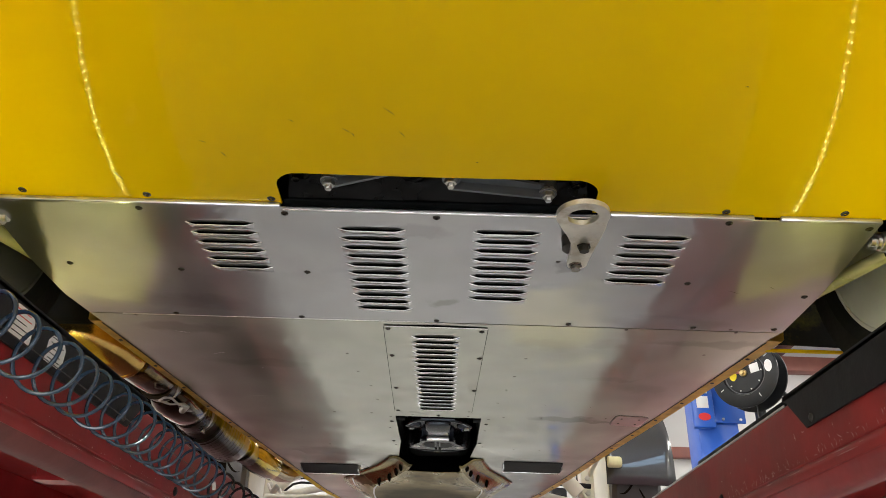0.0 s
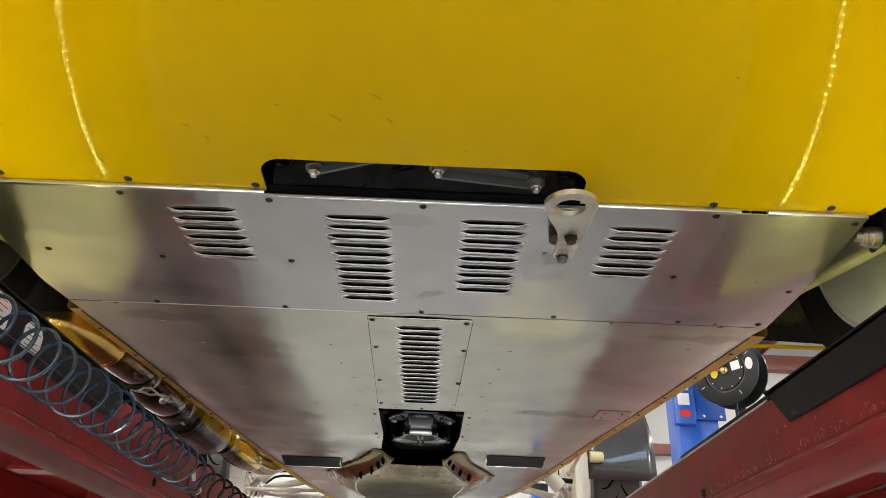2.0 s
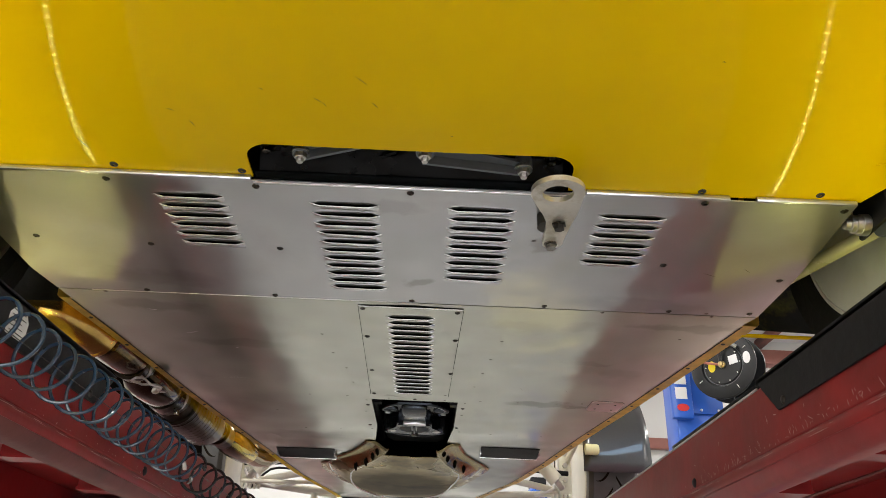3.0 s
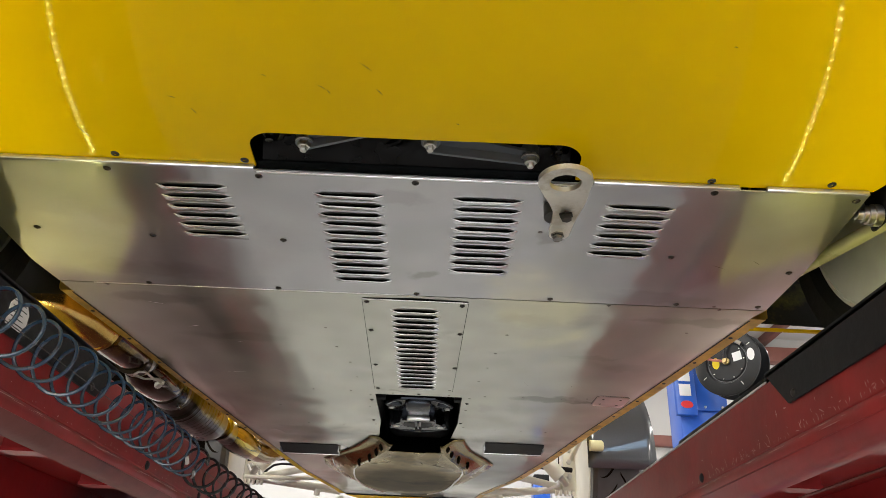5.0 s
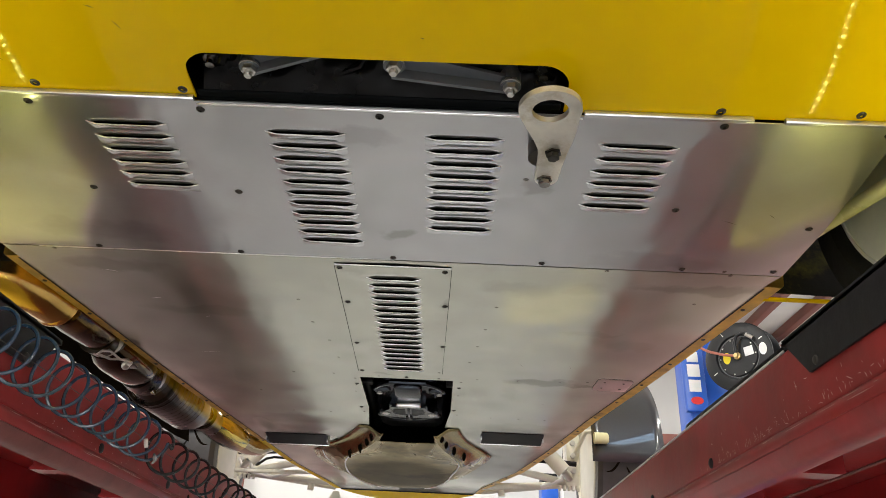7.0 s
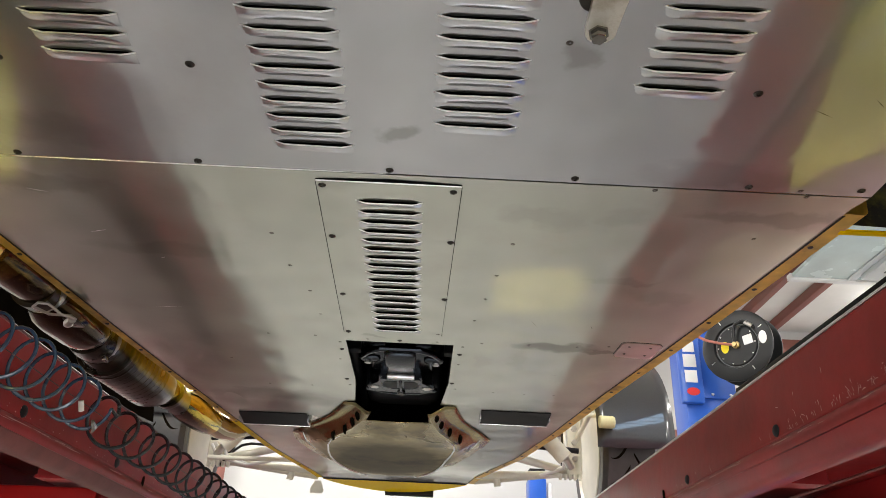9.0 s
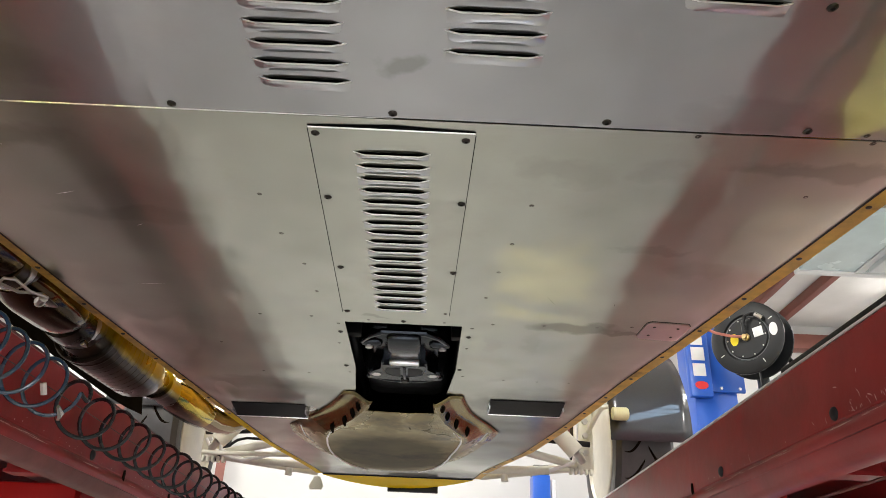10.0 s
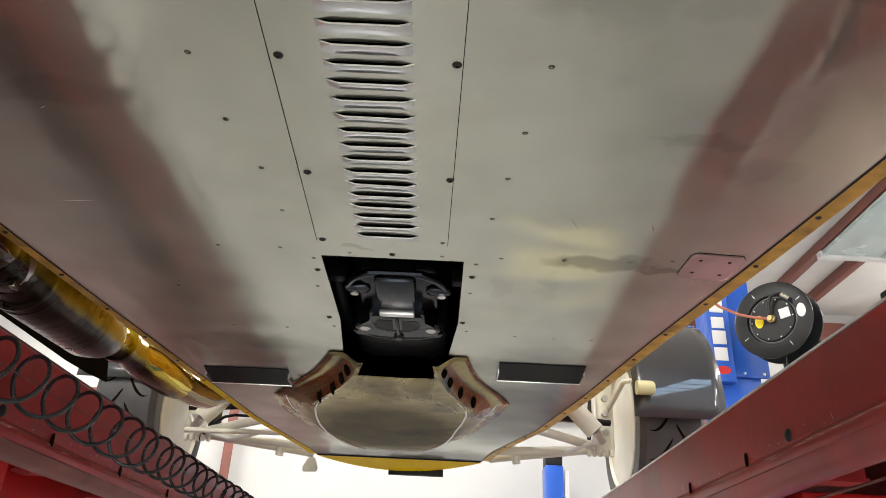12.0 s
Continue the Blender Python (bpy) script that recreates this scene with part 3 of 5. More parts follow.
for x, y in [(0.44, 1.745), (0.44, 1.785), (0.482, 1.748), (0.482, 1.79)]:
    fastener("rivet", x, y, floor_tray, PAN - 0.0035, 0.003)

# pressed dent beside the vent flap
cpart("pressed_dent", sheet(B(), lambda r, a: Vector((-0.425 + 0.030 * r * math.cos(a), 2.30 + 0.10 * r * math.sin(a), PAN - 0.0012 - 0.0035 * (0.5 + 0.5 * math.cos(math.pi * r)))), spaced(0.0, 1.0, 8)[0:], spaced(0, 2 * math.pi, 24)), ALU_WARM, floor_tray, "smooth dent that catches the light")
# two flap vents behind the sump
for lo, hi, yy in ((-0.440, -0.258, 2.452), (0.197, 0.373, 2.335)):
    flap = cpart("vent_flap", sheet(B(), lambda u, v: Vector((lo + u * (hi - lo), yy - 0.075 + v * 0.075, PAN - 0.002 - 0.014 * v)), [0, 1], [0, 0.5, 1]), BLACK, None, "black vent flap with an aluminium frame", smooth=False)
    thick(flap, 0.002)
    cpart("flap_lip", box(B(), (lo, yy - 0.001, PAN - 0.0185), (hi, yy + 0.0025, PAN - 0.016), 0.0006), ALU_BRIGHT, flap)
    cpart("flap_back", box(B(), (lo, yy, PAN - 0.017), (hi, yy + 0.002, PAN)), ALU, flap)
    for sx in (lo, hi):
        cpart("flap_cheek", prism(B(), [(sx - 0.0015, yy - 0.05), (sx + 0.0015, yy - 0.05), (sx + 0.0015, yy), (sx - 0.0015, yy)], PAN - 0.017, PAN), ALU, flap)

# body side sills with a turned-in flange
for side, table in ((-1, LEFT), (1, RIGHT)):
    ys = [1.225, 1.3, 1.409, 1.562, 1.776, 1.95, 2.084, 2.283, 2.504, 2.843, 3.05, 3.215, 3.34]
    w = 0.028 if side < 0 else 0.034
    prof = [(0.003, 0.002), (w - 0.004, 0.001), (w, 0.005), (w + 0.006, 0.08), (w + 0.012, 0.3), (w - 0.02, 0.5)]
    cpart("body_sill", sheet(B(), lambda i, y: Vector((lerp_table(table, y) + side * prof[i][0], y, PAN + prof[i][1])), list(range(len(prof))), ys), SILL, None, "yellow painted lower body edge with rivets")
    cpart("sill_gap", sheet(B(), lambda i, y: Vector((lerp_table(table, y) + side * (i * 0.004 - 0.0005), y, PAN - 0.0012)), [0, 1], ys), BLACK, None, "dark sealant line", smooth=False)
    if side < 0:
        # far stretch of the same edge in brighter yellow, as if better lit
        cpart("front_flange", sheet(B(), lambda i, y: Vector((lerp_table(table, y) + side * (0.004 + (w - 0.004) * i), y, PAN + 0.0005)), [0, 1], spaced(2.5, 3.34, 8)), YELLOW, None, "bright yellow far flange, without the sill's painted shade", smooth=False)
    for y in spaced(1.32, 3.1, 12):
        fastener("rivet", lerp_table(table, y) + side * 0.015, y, car, PAN + 0.001, 0.004)

# gearbox scoop: bulges down, open towards the sump hole
BULGE = [(2.235, 0.118, 0.070, 0.026), (2.30, 0.135, 0.080, 0.032), (2.38, 0.160, 0.108, 0.036), (2.44, 0.190, 0.138, 0.038), (2.50, 0.225, 0.170, 0.040), (2.58, 0.264, 0.180, 0.040),
         (2.68, 0.260, 0.176, 0.040), (2.80, 0.235, 0.165, 0.040), (2.90, 0.210, 0.146, 0.039), (2.98, 0.180, 0.115, 0.038), (3.03, 0.145, 0.078, 0.036), (3.06, 0.105, 0.040, 0.028), (3.085, 0.070, 0.010, 0.001)]


def bulge_at(u, y):
    f, i, d = (lerp_table([(b[0], b[k]) for b in BULGE], y) for k in (1, 2, 3))
    c = -0.008 - 0.045 * min(1, max(0, (y - 2.23) / 0.5))
    a = abs(u)
    if a <= 1:
        x, z = i * a, -d * (1 - 0.08 * a * a)
    elif a <= 2:
        t = a - 1
        s = t * t * (3 - 2 * t)
        x, z = i + (f - i) * t, -d * 0.92 * (1 - s) - 0.003
    else:
        x, z = f + 0.022 * (a - 2), -0.003
    return Vector((c + math.copysign(x, u), y, PAN + z))


scoop = thick(cpart("gearbox_scoop", sheet(B(), bulge_at, [-3, -2, -1.85, -1.7, -1.5, -1.3, -1.15, -1, -0.8, -0.5, 0, 0.5, 0.8, 1, 1.15, 1.3, 1.5, 1.7, 1.85, 2, 3], sorted(set([b[0] for b in BULGE] + spaced(2.26, 3.04, 18))), lambda u, y: abs(u) > 1 or y > 2.295), SCOOP,
                    label="stained bulged aluminium scoop with slotted sides"), 0.002, 1.0)
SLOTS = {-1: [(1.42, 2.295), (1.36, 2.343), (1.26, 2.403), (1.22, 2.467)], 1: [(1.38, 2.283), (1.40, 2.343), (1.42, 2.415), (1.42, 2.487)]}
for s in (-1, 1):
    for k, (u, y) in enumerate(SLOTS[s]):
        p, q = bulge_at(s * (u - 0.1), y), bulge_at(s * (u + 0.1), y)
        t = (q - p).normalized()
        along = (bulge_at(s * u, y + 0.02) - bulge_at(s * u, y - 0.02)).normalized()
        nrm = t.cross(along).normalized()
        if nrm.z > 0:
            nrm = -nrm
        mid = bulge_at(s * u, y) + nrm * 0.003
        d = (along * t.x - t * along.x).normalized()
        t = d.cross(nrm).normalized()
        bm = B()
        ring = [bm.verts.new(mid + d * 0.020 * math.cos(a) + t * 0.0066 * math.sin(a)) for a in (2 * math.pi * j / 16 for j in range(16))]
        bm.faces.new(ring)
        # flat black oval laid on for the shaded slot; nothing is cut
        cpart("slot", bm, MATT_BLACK, scoop, "dark oval slot", smooth=False)

for s in (-1, 1):
    # thin bright beads drawn in as the highlights along the creases
    cpart("crease_highlight", sweep(B(), [bulge_at(s * 1.03, y) + Vector((0, 0, -0.0015)) for y in (2.45, 2.5, 2.56, 2.64, 2.72, 2.8, 2.88, 2.95, 3.0, 3.03)], [0.0008, 0.002, 0.0026, 0.0026, 0.0026, 0.0026, 0.0026, 0.0026, 0.002, 0.001], 8), ALU_BRIGHT, scoop)
    cpart("outer_fold", sweep(B(), [bulge_at(s * 1.9, y) + Vector((0, 0, -0.001)) for y in (2.58, 2.64, 2.7, 2.78)], 0.002, 8), ALU, scoop)
# yellow nose lip at the far end
cpart("nose_lip", sheet(B(), lambda u, v: Vector((-0.05 + u * 0.275, 3.335 + 0.10 * (1 - u * u) * v + 0.02 * v, PAN - 0.002 - 0.021 * (1 - u * u) * min(v, 1.0) + 0.25 * max(0, v - 1))), spaced(-1, 1, 16), [0, 0.25, 0.5, 0.75, 1, 1.1, 1.4, 2]), YELLOW, None, "yellow nose lip")
cpart("nose_joint", sweep(B(), [(-0.05 + u * 0.272, 3.336, PAN - 0.002) for u in spaced(-1, 1, 12)], 0.0025, 8), BLACK)
for x, y, ln, ang in ((0.245, 1.655, 0.04, 62), (-0.41, 1.655, 0.055, -4), (-0.43, 1.37, 0.03, -20), (-0.36, 1.45, 0.012, -30), (0.35, 1.66, 0.02, 70), (0.46, 1.02, 0.03, 25), (0.51, 1.0, 0.02, 40), (0.33, 1.95, 0.02, 10), (-0.47, 1.26, 0.03, 15)):
    c, d = Vector((x, y, PAN - 0.0012)), Vector((math.cos(radians(ang)), math.sin(radians(ang)), 0))
    n = Vector((-d.y, d.x, 0))
    bm = B()
    bm.faces.new([bm.verts.new(c + d * ln * u / 2 + n * 0.0006 * v) for u, v in ((-1, 0), (0, -1), (1, 0), (0.1, 1))])
    cpart("scratch", bm, ALU_BRIGHT if x < 0 else RIVET, floor_tray if y > 1.18 else rear_tray, "fine scratch", smooth=False)
cpart("skid_strip", box(B(), (-0.09, 3.455, PAN - 0.035), (0.10, 3.475, PAN - 0.012), 0.002), BLACK, None, "black rubber skid strip")
tag = prism(B(), [(-0.012, 0.0), (0.012, 0.0), (0.027, -0.035), (0.022, -0.047), (-0.022, -0.047), (-0.027, -0.035)], -0.003, 0.003)
bmesh.ops.transform(tag, matrix=pose(-0.345, 3.37, PAN - 0.008, 78, 0, -8), verts=tag.verts)
fore_eye = cpart("front_tow_eye", tag, CREAM, None, "small pale towing tag")
cpart("tag_hole", lathe(B(), [(0.012, -0.0034), (0.0, -0.0034)], 20, pose(-0.345, 3.37, PAN - 0.008, 78, 0, -8) @ pose(0, -0.030, 0)), WHEELGREY, fore_eye)

# near-black sheets over the pan, put in for the shade behind its openings
cpart("dark_backing", box(B(), (-0.42, 0.86, PAN + 0.05), (0.42, 1.75, PAN + 0.07)), DARK)
cpart("dark_backing", box(B(), (-0.50, 1.20, PAN + 0.22), (0.46, 2.9, PAN + 0.24)), DARK)
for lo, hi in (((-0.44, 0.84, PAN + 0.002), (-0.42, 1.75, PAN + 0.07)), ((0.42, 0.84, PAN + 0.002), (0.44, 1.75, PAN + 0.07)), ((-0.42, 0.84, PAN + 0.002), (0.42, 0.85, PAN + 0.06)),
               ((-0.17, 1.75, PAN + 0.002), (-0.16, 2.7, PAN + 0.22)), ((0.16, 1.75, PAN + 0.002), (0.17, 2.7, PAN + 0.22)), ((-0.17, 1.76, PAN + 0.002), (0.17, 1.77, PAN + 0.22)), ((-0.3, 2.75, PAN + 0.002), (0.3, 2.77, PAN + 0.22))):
    cpart("dark_side_backing", box(B(), lo, hi), DARK)

# sump and gearbox casting in the hole
gear = cpart("gearbox_casting", box(B(), (-0.075, 1.90, 1.975), (0.072, 2.16, 2.1), 0.02), CAST, None, "dark ribbed gearbox casting with bolts")
cpart("casting_nose", box(B(), (-0.036, 1.89, 1.954), (0.031, 2.016, 2.08), 0.008), CAST, gear)
cpart("casting_plate", box(B(), (-0.033, 2.006, 1.9445), (0.028, 2.026, 1.955), 0.002), ALU_BRIGHT, gear, "bright machined pad")
cover = [(0.89 * x - 0.001, y) for x, y in ((-0.052, 2.018), (-0.06, 2.045), (-0.084, 2.072), (-0.086, 2.105), (-0.04, 2.125), (-0.003, 2.136), (0.034, 2.125), (0.08, 2.105), (0.078, 2.072), (0.054, 2.045), (0.046, 2.018))]
cpart("casting_cover", prism(B(), cover, 1.9445, 1.985), CAST, gear)
cpart("cover_lip", prism(B(), [(x * 1.06, 2.07 + (y - 2.07) * 1.10) for x, y in cover[2:9]], 1.952, 1.962), CAST, gear)
cpart("casting_rib", box(B(), (-0.006, 2.03, 1.9405), (0.0, 2.132, 1.978), 0.002), CAST, gear)
cpart("bracket_bridge", sweep(B(), [(-0.088, 1.955, 1.975), (-0.07, 1.915, 1.972), (-0.045, 1.895, 1.972), (0.04, 1.895, 1.972), (0.065, 1.915, 1.972), (0.083, 1.955, 1.975)], 0.007, 10), CAST, gear)
for s in (-1, 1):
    cpart("cover_rib", sweep(B(), [(s * 0.044 - 0.003, 2.008, 1.950), (s * 0.046 - 0.003, 2.04, 1.948), (s * 0.038 - 0.003, 2.075, 1.947), (s * 0.02 - 0.003, 2.088, 1.947), (-0.003, 2.09, 1.947)], 0.004, 8), CAST, gear)
cpart("sump_body", box(B(), (-0.098, 2.15, 1.968), (0.092, 2.34, 2.06), 0.03), BLACK, gear, "black sump below the casting")
cpart("flange_edge", prism(B(), [(0.9 * x - 0.001, y) for x, y in ((-0.092, 2.125), (-0.088, 2.098), (-0.05, 2.116), (-0.003, 2.122), (0.044, 2.116), (0.082, 2.098), (0.086, 2.125), (0.04, 2.142), (-0.003, 2.150), (-0.046, 2.142))], 1.949, 1.957), CAST, gear)
for x in (-0.0635, 0.057):
    cpart("hex_bolt", lathe(B(), [(0.0, -0.004), (0.0096, -0.004), (0.0106, -0.003), (0.0106, 0.0), (0.0125, 0.0), (0.0125, 0.003)], 6, pose(x, 2.082, 1.947)), STEEL, gear, smooth=False)
for x in (-0.0635, 0.057):
    cpart("bolt_boss", lathe(B(), [(0.0185, 0.004), (0.0175, -0.0005), (0.0150, -0.0025), (0.0, -0.0025)], 24, pose(x, 2.082, 1.9465)), CAST, gear)
for sx in (-1, 1):
    # thin black plates on the cover, put in for the shade of its recesses
    cpart("pocket_shade", prism(B(), [(-0.0035 + sx * x, y) for x, y in ((0.008, 2.036), (0.034, 2.036), (0.040, 2.050), (0.036, 2.070), (0.024, 2.084), (0.008, 2.086))], 1.9437, 1.9450), BLACK, gear, "thin black plate for the shade of a cover recess", smooth=False)
cpart("cover_rim", sweep(B(), [(-0.086, 2.103, 1.950), (-0.047, 2.124, 1.947), (-0.0035, 2.132, 1.946), (0.040, 2.124, 1.947), (0.079, 2.103, 1.950)], 0.0042, 10), CAST, gear)
cpart("drain_plug", lathe(B(), [(0.0, -0.007), (0.009, -0.007), (0.009, 0.004)], 6, pose(-0.003, 2.118, 1.946)), SCREW, gear, smooth=False)
for s in (-1, 1):
    cpart("mount_ear", box(B(), (s * 0.069 - 0.022, 1.948, 1.967), (s * 0.069 + 0.022, 1.976, 2.06), 0.008), CAST, gear)
    cpart("mount_bolt", lathe(B(), [(0.0, -0.005), (0.0075, -0.005), (0.0075, 0.02)], 6, pose(s * 0.074, 1.966, 1.968)), STEEL, gear, smooth=False)
    cpart("mount_bar", box(B(), (min(s * 0.09, s * 0.16), 1.945, 1.985), (max(s * 0.09, s * 0.16), 1.970, 2.01), 0.003), BLACK, gear)
    cpart("chassis_tube", sweep(B(), [(s * 0.118, 1.78, 2.02), (s * 0.118, 2.5, 2.02)], 0.012, 12), BLACK, None, "black chassis tube")

# rounded yellow tail
TAIL_Y = 0.803
TAIL_Z = PAN + 0.006


def tail_at(x, d):
    e = max(0.0, abs(x) - 0.575)
    s = min(1, e / 0.10)
    y = TAIL_Y - d - 0.20 * s * s * (3 - 2 * s) * max(0, 1 - d / 0.5)
    dd = TAIL_Y - y
    rise = 0.45 * dd * dd + 1.6 * max(0, dd - 0.42) ** 2
    return Vector((x, y, TAIL_Z + rise + 0.42 * min(dd, 0.6) * x * x + 1.2 * max(0, abs(x) - 0.62) ** 2))


AP0, AP1, APD, APR = -0.199, 0.204, 0.069, 0.030
corner = lambda d: APR * (1 - math.sqrt(max(0, 1 - max(0, (min(d, APD) - APD + APR) / APR) ** 2)))


def tail_grid(u, d):
    l, r = AP0 + corner(d), AP1 - corner(d)
    return tail_at(-1.0 + u * (l + 1.0) if u <= 1 else l + (u - 1) * (r - l) if u <= 2 else r + (u - 2) * (1.0 - r), d)


ds = [0, 0.002, 0.006] + spaced(0, APD - APR, 3)[1:] + [APD - APR + APR * math.sin(radians(a)) for a in (15, 30, 45, 60, 70, 78, 84, 90)] + spaced(APD, 0.42, 16)[1:] + spaced(0.42, 0.85, 14)[1:]
bm = sheet(B(), tail_grid, spaced(0, 1, 36) + spaced(1, 2, 12)[1:] + spaced(2, 3, 36)[1:], ds, lambda u, d: not (1 < u < 2 and d < APD))
tail = thick(cpart("tail_panel", bm, YELLOW, None, "glossy yellow rounded tail bodywork with small scuffs", angle=60), 0.003, 1.0)
tail.modifiers.new("crisp_edges", "EDGE_SPLIT").split_angle = radians(50)
for x, d in [(-0.372, 0.013), (-0.211, 0.012), (0.373, 0.010), (0.523, 0.012), (-0.534, 0.014)]:
    p = tail_at(x, d)
    fastener("screw", p.x, p.y, tail, p.z, 0.0058)
SCUFF = material("dark_scuff", (0.20, 0.12, 0.01), 0.6, 0.0, 0.3, 60)
for x, y, ln, ang in [(-0.049, 0.621, 0.018, 40), (-0.099, 0.652, 0.012, 35), (-0.092, 0.658, 0.008, 60), (-0.036, 0.655, 0.012, 50), (0.051, 0.70, 0.005, 20), (-0.16, 0.64, 0.006, 30), (-0.25, 0.70, 0.012, 60), (-0.27, 0.68, 0.01, 20), (0.33, 0.585, 0.005, 0), (-0.395, 0.745, 0.022, 70), (-0.393, 0.75, 0.016, 62)]:
    p = tail_at(x, TAIL_Y - y) + Vector((0, 0, -0.0042))
    a = radians(ang)
    t, n = Vector((math.cos(a), math.sin(a), 0)), Vector((-math.sin(a), math.cos(a), 0))
    bm = B()
    for q in (p, ):
        vs = [bm.verts.new(q + t * u + n * v + Vector((0, 0, -(u * t.y + v * n.y) * 0.9 * (TAIL_Y - y)))) for u, v in ((-ln / 2, 0.0002), (0, -0.0006), (ln / 2, 0.0003), (ln * 0.2, 0.0008))]
        bm.faces.new(vs)
    cpart("scuff", bm, SCUFF, tail, "dark scuff in the paint", smooth=False)

# upper bodywork, out of sight from below
WIDE = [(-0.05, 1.0), (1.25, 0.98), (1.42, 0.66), (1.8, 0.60), (2.4, 0.55), (2.9, 0.50), (3.3, 0.36), (3.44, 0.27)]
HIGH = [(-0.05, 0.68), (0.6, 0.72), (1.4, 0.66), (1.8, 0.56), (2.4, 0.55), (2.9, 0.44), (3.3, 0.22), (3.44, 0.06)]
shell = sheet(B(), lambda u, y: Vector((-0.02 + u * lerp_table(WIDE, y), y, PAN + lerp_table(HIGH, y) * (1 - 0.55 * abs(u) ** 4))), spaced(-1, 1, 20), spaced(-0.05, 3.44, 40))
thick(cpart("upper_body", shell, YELLOW, None, "smooth yellow upper bodywork", angle=60), 0.003)

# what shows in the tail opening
# near-black sheets put in for the shaded depth of the tail
cpart("tail_dark_backing", box(B(), (-0.26, 0.60, PAN + 0.11), (0.26, 0.86, PAN + 0.12)), DARK)
cpart("tail_dark_backing", box(B(), (-0.26, 0.832, PAN + 0.004), (0.26, 0.838, PAN + 0.12)), DARK)
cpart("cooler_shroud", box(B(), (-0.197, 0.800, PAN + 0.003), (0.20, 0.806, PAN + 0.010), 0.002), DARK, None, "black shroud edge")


def link_arm(a, b, w0, w1):
    a, b = Vector(a), Vector(b)
    d = (b - a).normalized()
    n = Vector((-d.y, d.x, 0)).normalized()
    bm = B()
    for off, z0, z1 in ((0, 0.0, 0.004), (1, -0.012, 0.004)):
        o = [a + n * (-w0 if not off else w0 - 0.004), b + n * (-w1 if not off else w1 - 0.004), b + n * w1, a + n * w0]
        prism(bm, [(p.x, p.y) for p in o], a.z + z0, a.z + z1)
    return bm


ARMZ = PAN + 0.022
for a, b, w0, w1 in (((-0.134, 0.764, ARMZ), (-0.035, 0.716, ARMZ), 0.007, 0.013), ((0.020, 0.752, ARMZ), (0.144, 0.778, ARMZ), 0.015, 0.006)):
    arm = cpart("link_arm", link_arm(a, b, w0, w1), GREYARM, None, "grey alloy suspension link", smooth=False)
    for x, y, z in ((a, b) if a[0] > 0 else (a, )):
        cpart("arm_bush", lathe(B(), [(0.0, -0.012), (0.0115, -0.012), (0.0115, 0.014)], 20, pose(x, y + 0.002, z + 0.006)), GREYARM, arm)
        cpart("arm_bolt", lathe(B(), [(0.0, -0.022), (0.0042, -0.022), (0.0048, -0.019), (0.0048, -0.016), (0.0078, -0.016), (0.0084, -0.011), (0.0084, -0.008), (0.0108, -0.008), (0.0108, -0.005), (0.0, -0.005)], 6, pose(x, y, z + 0.004)), STEEL, arm, smooth=False)
        cpart("washer", lathe(B(), [(0.0, -0.0095), (0.0112, -0.0095), (0.0112, -0.0075), (0.0, -0.0075)], 20, pose(x, y, z + 0.004)), STEEL, arm)
for x in (-0.178, 0.178):
    cpart("damper_bolt", lathe(B(), [(0.0, -0.012), (0.005, -0.012), (0.005, -0.004), (0.009, -0.004), (0.009, 0.012)], 12, pose(x, 0.768, PAN + 0.032)), DARKSTEEL)
    cpart("damper_eye", sweep(B(), [(x * 0.86, 0.762, PAN + 0.030), (x, 0.766, PAN + 0.040), (x * 1.08, 0.770, PAN + 0.055)], [0.006, 0.011, 0.014], 14), GLOSSBLACK, None, "black damper end")

for pts in ([(-0.10, 0.80, 1.985), (-0.06, 0.79, 1.975), (-0.02, 0.778, 1.985), (0.0, 0.76, 2.01)], [(0.03, 0.775, 1.99), (0.07, 0.79, 1.978), (0.11, 0.795, 1.98)], [(-0.19, 0.79, 1.99), (-0.165, 0.765, 1.975), (-0.15, 0.74, 1.99)], [(0.165, 0.74, 1.99), (0.178, 0.76, 1.975), (0.19, 0.785, 1.985)]):
    cpart("black_hose", sweep(B(), pts, 0.0055, 10), GLOSSBLACK, None, "thin glossy black hose")
folds = sheet(B(), lambda u, v: Vector((-0.19 + 0.385 * u, 0.795 - 0.035 * v, PAN + 0.010 + 0.045 * v + 0.006 * math.sin(23 * u + 5 * v) * v + 0.004 * math.sin(57 * u - 8 * v) * v)), spaced(0, 1, 60), spaced(0, 1, 8))
cpart("inner_liner", folds, GLOSSBLACK, None, "creased gloss black inner liner")
cpart("lower_ledge", box(B(), (-0.195, 0.789, PAN + 0.002), (0.2, 0.799, PAN + 0.006), 0.002), DARK, None, "black ledge")

# towing eye
EYE_AT = Vector((0.184, 0.764))


